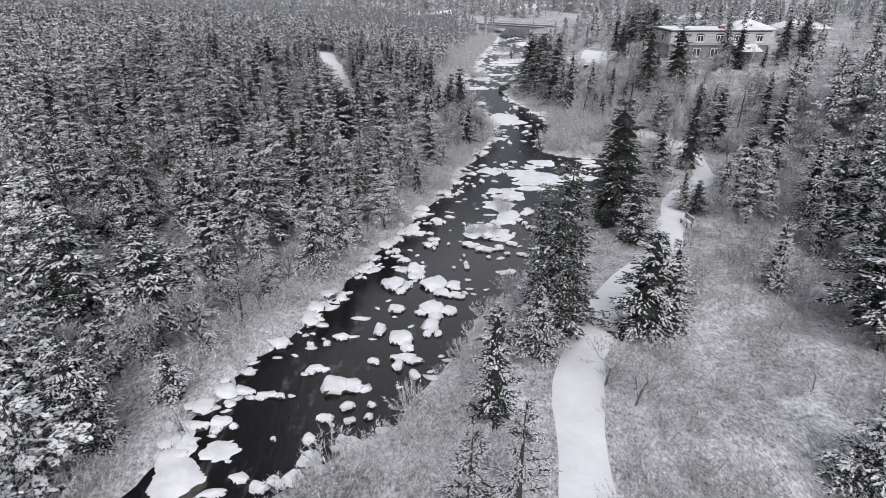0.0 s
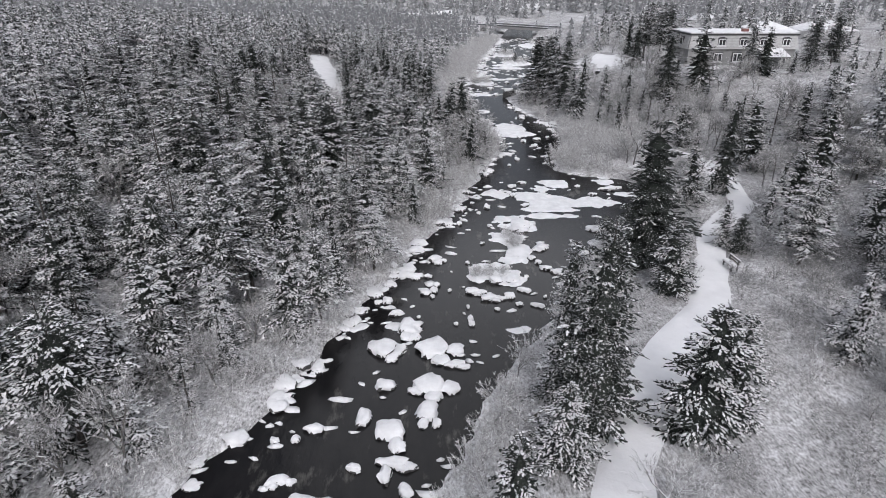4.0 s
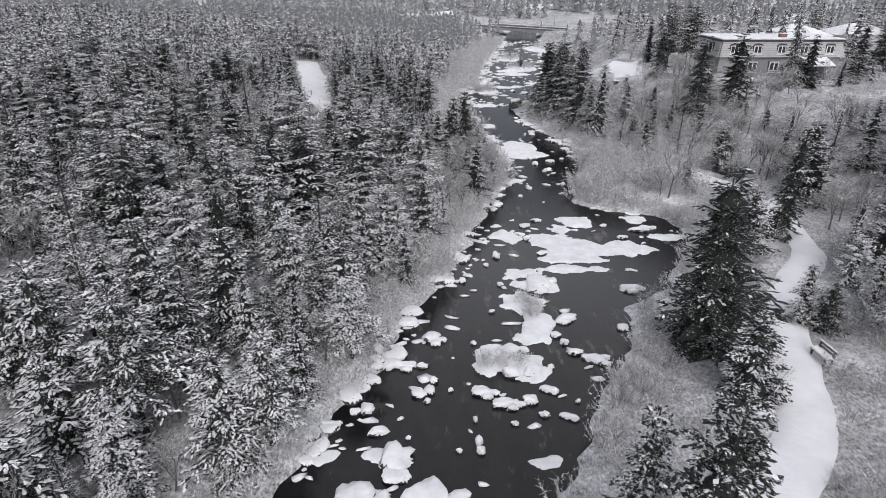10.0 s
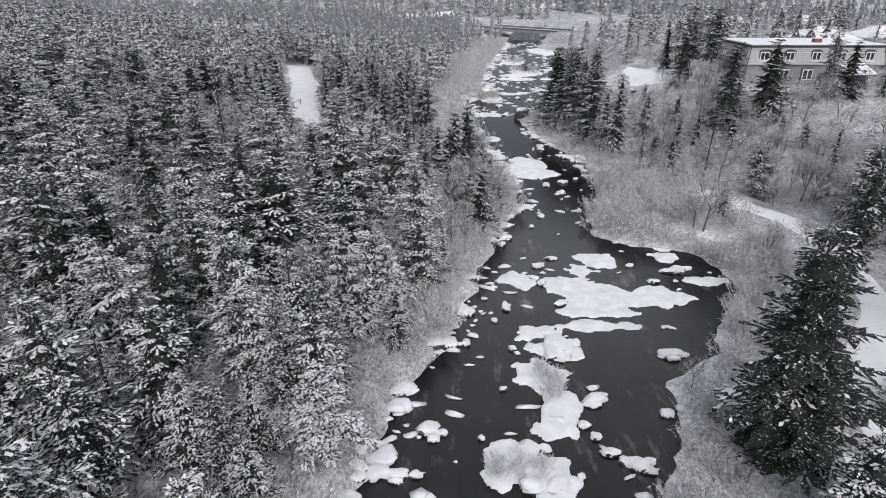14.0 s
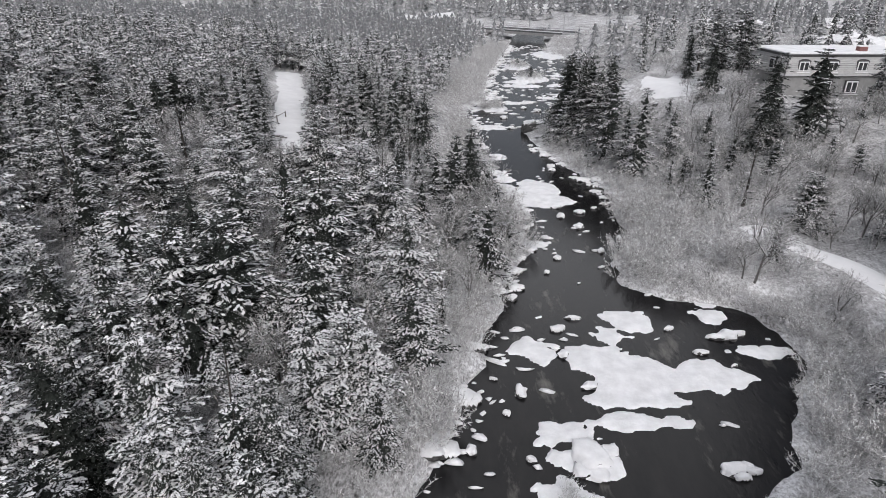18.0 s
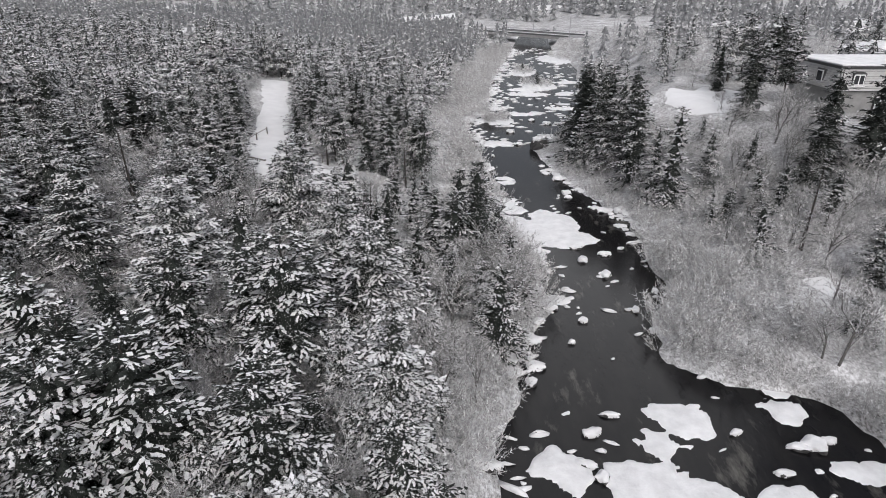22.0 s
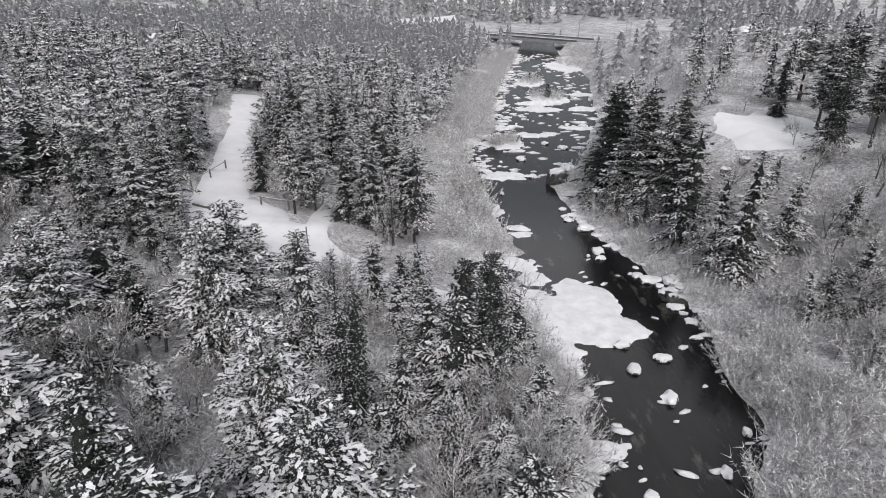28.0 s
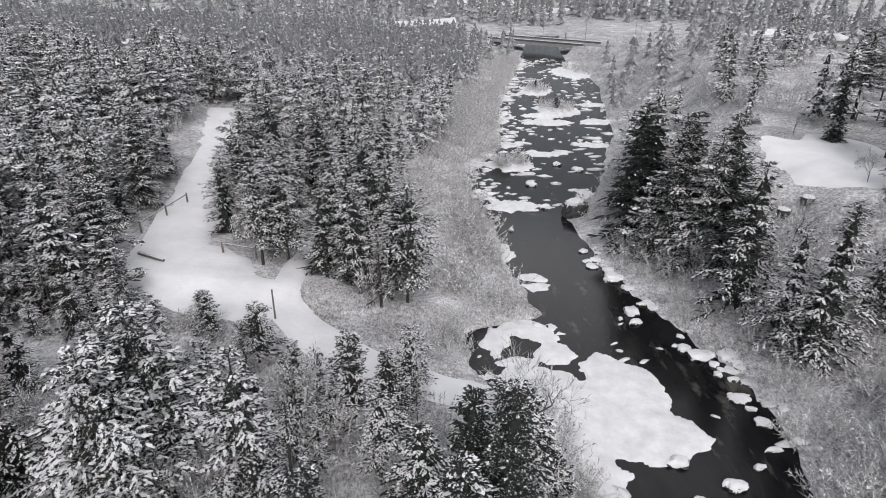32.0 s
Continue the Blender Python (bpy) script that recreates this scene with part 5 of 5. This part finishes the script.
bmesh.ops.rotate(bm, verts=bm.verts, cent=(54.2, 110.5, 10.55), matrix=Matrix.Rotation(radians(18), 3, "X"))
part("roof_snow", bm, SNOW, porch_roof, "white snow on the roof")

# ------------------------------------------------------------------ far houses


def cottage(x, y, w, d, h, turn, label):
    z = float(height(x, y)) - 1.6
    top = new("cottage")
    tagged(top, label, "house", "far houses")
    top.matrix_basis = pose(x, y, z, 0, 0, turn)
    part("wall", box(0, 0, h / 2, w, d, h), SIDING, top)
    bm = bmesh.new()
    e = 0.5
    base = [bm.verts.new(v) for v in ((-w / 2 - e, -d / 2 - e, h), (w / 2 + e, -d / 2 - e, h), (w / 2 + e, d / 2 + e, h), (-w / 2 - e, d / 2 + e, h))]
    ridge = [bm.verts.new((-w / 2 + d * 0.45, 0, h + d * 0.22)), bm.verts.new((w / 2 - d * 0.45, 0, h + d * 0.22))]
    for f in ((0, 1, 2, 3),):
        bm.faces.new([base[k] for k in f])
    bm.faces.new((base[0], base[1], ridge[1], ridge[0]))
    bm.faces.new((base[1], base[2], ridge[1]))
    bm.faces.new((base[2], base[3], ridge[0], ridge[1]))
    bm.faces.new((base[3], base[0], ridge[0]))
    part("roof", bm, SNOW, top, "hipped roof under snow")
    for k in (-0.28, 0.05, 0.3):
        part("window", box(k * w, -d / 2 - 0.03, h * 0.58, 1.2, 0.1, 1.2), PANE, top)
    part("door", box(-0.1 * w, -d / 2 - 0.03, 1.05, 0.95, 0.1, 2.05), DARK_TRIM, top)


cottage(88, 244, 12, 8, 3.4, 8, "far low house with a long white roof")
cottage(83, 211, 9, 8, 3.2, -12, "far house with a hipped snowy roof")
cottage(96, 196, 11, 9, 3.4, 10, "far pale house with a hipped snowy roof")
cottage(72, 150, 10, 9, 3.6, 4, "pale bungalow with a snowy hipped roof behind the house")
cottage(86, 152, 11, 9, 3.6, -6, "pale bungalow with a wide snowy hipped roof")
cottage(-58, 196, 8, 7, 4.2, 10, "far shed-like house with a white roof among spruces")
cottage(-120, 330, 12, 9, 4.2, 20, "far pale house in the hazy woods")
cottage(62, 470, 44, 14, 2.6, 3, "long low far building with a white roof")
cottage(20, 500, 60, 16, 2.6, -2, "long low far building with a snowy roof")
cottage(120, 480, 36, 14, 2.6, 5, "long far building under snow")

# ------------------------------------------------------------------ arena
arena = new("arena")
tagged(arena, "long dark-walled hall with a rising white roof edge", "hall")
AY = 312
bm = bmesh.new()
prof = [(-24, 0.5), (4, 0.5), (4, 7.0), (-4, 6.1), (-14, 5.5), (-24, 5.2)]
front = [bm.verts.new((x, AY, z)) for x, z in prof]
rear = [bm.verts.new((x, AY + 30, z)) for x, z in prof]
bm.faces.new(front)
bm.faces.new(rear[::-1])
for k in range(6):
    bm.faces.new((front[k], rear[k], rear[(k + 1) % 6], front[(k + 1) % 6]))
part("wall", bm, DARK_WALL, arena, "dark ribbed metal wall")
for k in range(24):
    x = -23.4 + k * 1.17
    part("wall_rib", box(x, AY - 0.05, 2.7, 0.16, 0.14, 4.4), DARK_TRIM, arena)
bm = bmesh.new()
top = [(4.2, 7.0), (-4, 6.1), (-14, 5.5), (-24.2, 5.2)]
rows = [[bm.verts.new((x, y, z + up)) for x, z in top] for y, up in ((AY - 0.4, 0.02), (AY - 0.4, 0.5), (AY + 30, 0.5), (AY + 30, 0.02))]
for a, b_ in zip(rows, rows[1:]):
    for k in range(3):
        bm.faces.new((a[k], a[k + 1], b_[k + 1], b_[k]))
part("roof", bm, SNOW, arena, "white snow-covered roof")
part("annex", box(-28.5, AY - 4, 3.0, 9, 12, 4.4), RENDER_GREY, arena, "lower grey annex")
part("annex_roof", box(-27.5, AY - 4, 5.35, 11, 12.6, 0.36, 0.08), SNOW, arena, "flat white roof")
mast = new("floodlight_mast")
tagged(mast, "tall slim floodlight mast beside the hall", "mast")
part("pole", tube((-15.5, AY - 2, 0.2), (-15.5, AY - 2, 10.8), 0.22, 0.14), METAL, mast)
part("lamp_head", box(-15.5, AY - 2.2, 10.4, 1.5, 0.4, 0.9, 0.05), METAL, mast)

# ------------------------------------------------------------------ road and bridge
RA, RB = Vector((5, 309, 0)), Vector((84, 233, 0))
rd = (RB - RA).normalized()
rn = Vector((-rd.y, rd.x, 0))
ZR = 3.3


def on_road(s, off, z):
    p = RA + rd * s + rn * off
    return (p.x, p.y, z)


def slab(points_a, points_b):
    bm = bmesh.new()
    a, b_ = [bm.verts.new(p) for p in points_a], [bm.verts.new(p) for p in points_b]
    n = len(a)
    bm.faces.new(a)
    bm.faces.new(b_[::-1])
    for k in range(n):
        bm.faces.new((a[k], b_[k], b_[(k + 1) % n], a[(k + 1) % n]))
    bmesh.ops.recalc_face_normals(bm, faces=bm.faces)
    return bm


def road_block(name, s0, s1, ring, mat, parent=None, label=""):
    return part(name, slab([on_road(s0, o, z) for o, z in ring], [on_road(s1, o, z) for o, z in ring]), mat, parent, label)


S0, S1 = 21.0, 54.0
tagged(road_block("embankment_1", -160, S0, ((-12, -1), (-5.5, ZR), (5.5, ZR), (12, -1)), GROUND), "snowy road embankment", "embankment", kind="structure")
tagged(road_block("embankment_2", S1, 170, ((-12, -1), (-5.5, ZR), (5.5, ZR), (12, -1)), GROUND), "snowy road embankment", "embankment", kind="structure")
tagged(road_block("road", -160, 170, ((-3.6, ZR + 0.02), (-3.6, ZR + 0.09), (3.6, ZR + 0.09), (3.6, ZR + 0.02)), ASPHALT), "wet grey road with slush", "road", kind="structure")
bridge = new("road_bridge")
tagged(bridge, "low concrete road bridge over the river", "bridge")
road_block("deck", S0 - 1, S1 + 1, ((-5.4, ZR - 0.9), (-5.4, ZR - 0.02), (5.4, ZR - 0.02), (5.4, ZR - 0.9)), CONCRETE, bridge)
for s in (S0 - 0.5, S1 + 0.5):
    road_block("abutment", s - 0.9, s + 0.9, ((-5.6, -1), (-5.6, ZR - 0.95), (5.6, ZR - 0.95), (5.6, -1)), CONCRETE, bridge)
for off in (-5.2, 5.2):
    road_block("parapet", S0 - 3, S1 + 3, ((off - 0.15, ZR), (off - 0.15, ZR + 0.55), (off + 0.15, ZR + 0.55), (off + 0.15, ZR)), DARK_WALL, bridge, "dark parapet beam")
    road_block("parapet_snow", S0 - 3, S1 + 3, ((off - 0.18, ZR + 0.56), (off - 0.18, ZR + 0.72), (off + 0.18, ZR + 0.72), (off + 0.18, ZR + 0.56)), SNOW, bridge, "line of white snow")
    road_block("rail", S0 - 3, S1 + 3, ((off - 0.05, ZR + 1.1), (off - 0.05, ZR + 1.2), (off + 0.05, ZR + 1.2), (off + 0.05, ZR + 1.1)), METAL, bridge)
    for k in range(14):
        s = S0 - 2.8 + k * 2.95
        part("post", tube(on_road(s, off, ZR + 0.5), on_road(s, off, ZR + 1.15), 0.06, 0.06), METAL, bridge)
for k, (s, off) in enumerate(((-20, 6), (6, 6), (34, 6), (68, 6), (95, 6), (58, -6), (76, -6.5))):
    lamp = new("street_lamp")
    tagged(lamp, "slim grey street lamp beside the road", "street lamp", "street lamps")
    part("pole", tube(on_road(s, off, ZR - 2), on_road(s, off, ZR + 7), 0.12, 0.07), METAL, lamp)
    part("arm", tube(on_road(s, off, ZR + 6.9), on_road(s, off * 0.6, ZR + 7.3), 0.06, 0.05), METAL, lamp)
    part("lamp_head", box(*on_road(s, off * 0.56, ZR + 7.3), 0.5, 0.9, 0.18, 0.05), METAL, lamp)
for s, off, far_side in ((-60, 4.6, 0), (62, -4.7, 0)):
    rail = new("guard_rail")
    tagged(rail, "snow-topped steel guard rail along the road", "guard rail")
    part("beam", slab([on_road(s, off + o, z) for o, z in ((-0.06, ZR + 0.45), (-0.06, ZR + 0.8), (0.06, ZR + 0.8), (0.06, ZR + 0.45))], [on_road(s + 70, off + o, z) for o, z in ((-0.06, ZR + 0.45), (-0.06, ZR + 0.8), (0.06, ZR + 0.8), (0.06, ZR + 0.45))]), METAL, rail)
    for k in range(18):
        part("post", tube(on_road(s + 1 + 4 * k, off, ZR - 0.2), on_road(s + 1 + 4 * k, off, ZR + 0.7), 0.07, 0.07), METAL, rail)


def car(s, off, turn, paint, label):
    top = new("car")
    tagged(top, label, "car")
    p = on_road(s, off, ZR + 0.09)
    top.matrix_basis = pose(*p, 0, 0, turn)
    bm = bmesh.new()
    prof = [(-2.1, 0.35), (2.1, 0.35), (2.15, 0.8), (1.2, 0.92), (0.6, 1.42), (-1.2, 1.45), (-2.0, 0.95), (-2.15, 0.8)]
    a, b_ = [bm.verts.new((x, -0.85, z)) for x, z in prof], [bm.verts.new((x, 0.85, z)) for x, z in prof]
    bm.faces.new(a)
    bm.faces.new(b_[::-1])
    for k in range(8):
        bm.faces.new((a[k], b_[k], b_[(k + 1) % 8], a[(k + 1) % 8]))
    bmesh.ops.recalc_face_normals(bm, faces=bm.faces)
    bmesh.ops.bevel(bm, geom=bm.edges[:], offset=0.06, segments=1, affect="EDGES")
    part("body", bm, paint, top)
    for y in (-0.87, 0.87):
        part("side_window", box(-0.3, y, 1.18, 1.5, 0.04, 0.32, 0.01), PANE, top)
        for x in (-1.3, 1.3):
            wheel = part("wheel", tube((x, y - 0.1, 0.33), (x, y + 0.1, 0.33), 0.33, 0.33, 14), RUBBER, top)
    part("roof_snow", box(-0.3, 0, 1.5, 1.6, 1.3, 0.1, 0.04), SNOW, top, "snow on the roof")


car(84, -1.8, -42, WHITE_PAINT, "pale car on the wet road")
car(100, 2.0, -42, DARK_TRIM, "dark car on the wet road")

# ------------------------------------------------------------------ small things along the trails


def bench(x, y, turn):
    top = new("bench")
    tagged(top, "wooden park bench with snow on the seat beside the trail", "bench", "benches")
    top.matrix_basis = pose(x, y, float(height(x, y)) + 0.02, 0, 0, turn)
    for k in range(3):
        part("seat_slat", box(0, -0.18 + 0.17 * k, 0.44, 1.35, 0.14, 0.05, 0.01), WOOD, top)
    for k in range(2):
        part("back_slat", box(0, 0.3 + 0.03 * k, 0.66 + 0.18 * k, 1.35, 0.05, 0.14, 0.01), WOOD, top)
    for sx in (-0.55, 0.55):
        part("leg", box(sx, -0.16, 0.21, 0.08, 0.1, 0.42), DARK_TRIM, top)
        part("leg", box(sx, 0.28, 0.45, 0.08, 0.08, 0.9), DARK_TRIM, top)
    bm = box(0, -0.02, 0.53, 1.32, 0.48, 0.13, 0.05)
    part("seat_snow", bm, SNOW, top, "thick white snow")
    part("back_snow", box(0, 0.32, 0.96, 1.35, 0.1, 0.07, 0.02), SNOW, top)


bench(21.85, 49.45, -84)
bench(-2.7, 103.0, 172)


def rail_fence(points, label):
    top = new("rail_fence")
    tagged(top, label, "fence")
    for a, b_ in zip(points, points[1:]):
        za, zb = float(height(*a)), float(height(*b_))
        part("rail", tube((*a, za + 0.85), (*b_, zb + 0.85), 0.06, 0.06), WOOD, top, "round rail with snow on it")
    for a in points:
        za = float(height(*a))
        part("post", tube((*a, za - 0.2), (*a, za + 1.0), 0.08, 0.07), WOOD, top)


rail_fence(((-16.3, 114.6), (-13.8, 114.4), (-11.6, 114.8)), "weathered wooden rail fence below the spruces")
rail_fence(((-23.4, 117), (-22.9, 120.5), (-22.6, 124)), "weathered wooden rail fence beside the clearing")
rail_fence(((39, 133), (41, 133.6), (43, 133.4)), "wooden garden frame in the snowy clearing")
post = part("trail_post", tube((-10.6, 107.2, float(height(-10.6, 107.2)) - 0.2), (-10.6, 107.2, float(height(-10.6, 107.2)) + 2.2), 0.06, 0.05), WOOD)
tagged(post, "dark wooden post beside the trail", "post")
for x, y, tx, ty, r in ((4.2, 33.2, 6.9, 34.4, 0.17), (-21.8, 113.2, -19.6, 112.2, 0.16), (-14.5, 25.5, -12.8, 23.4, 0.12), (-6.8, 58.0, -9.8, 59.5, 0.13), (28.5, 98, 32, 100.5, 0.16)):
    za, zb = float(height(x, y)), float(height(tx, ty))
    log = part("fallen_log", tube((x, y, za + 0.15), (tx, ty, zb + 0.3), r, r * 0.7, 8), WOOD)
    tagged(log, "fallen trunk dusted with snow", "log")
for x, y in ((25.6, 116.2), (27.0, 116.0)):
    z = float(height(x, y))
    tub = part("planter", tube((x, y, z - 0.1), (x, y, z + 0.55), 0.42, 0.5, 12), DARK_TRIM)
    tagged(tub, "dark garden planter in the snow", "planter", "garden planters")
    part("snow_cap", tube((x, y, z + 0.55), (x, y, z + 0.66), 0.48, 0.34, 12), SNOW, tub, "white snow")
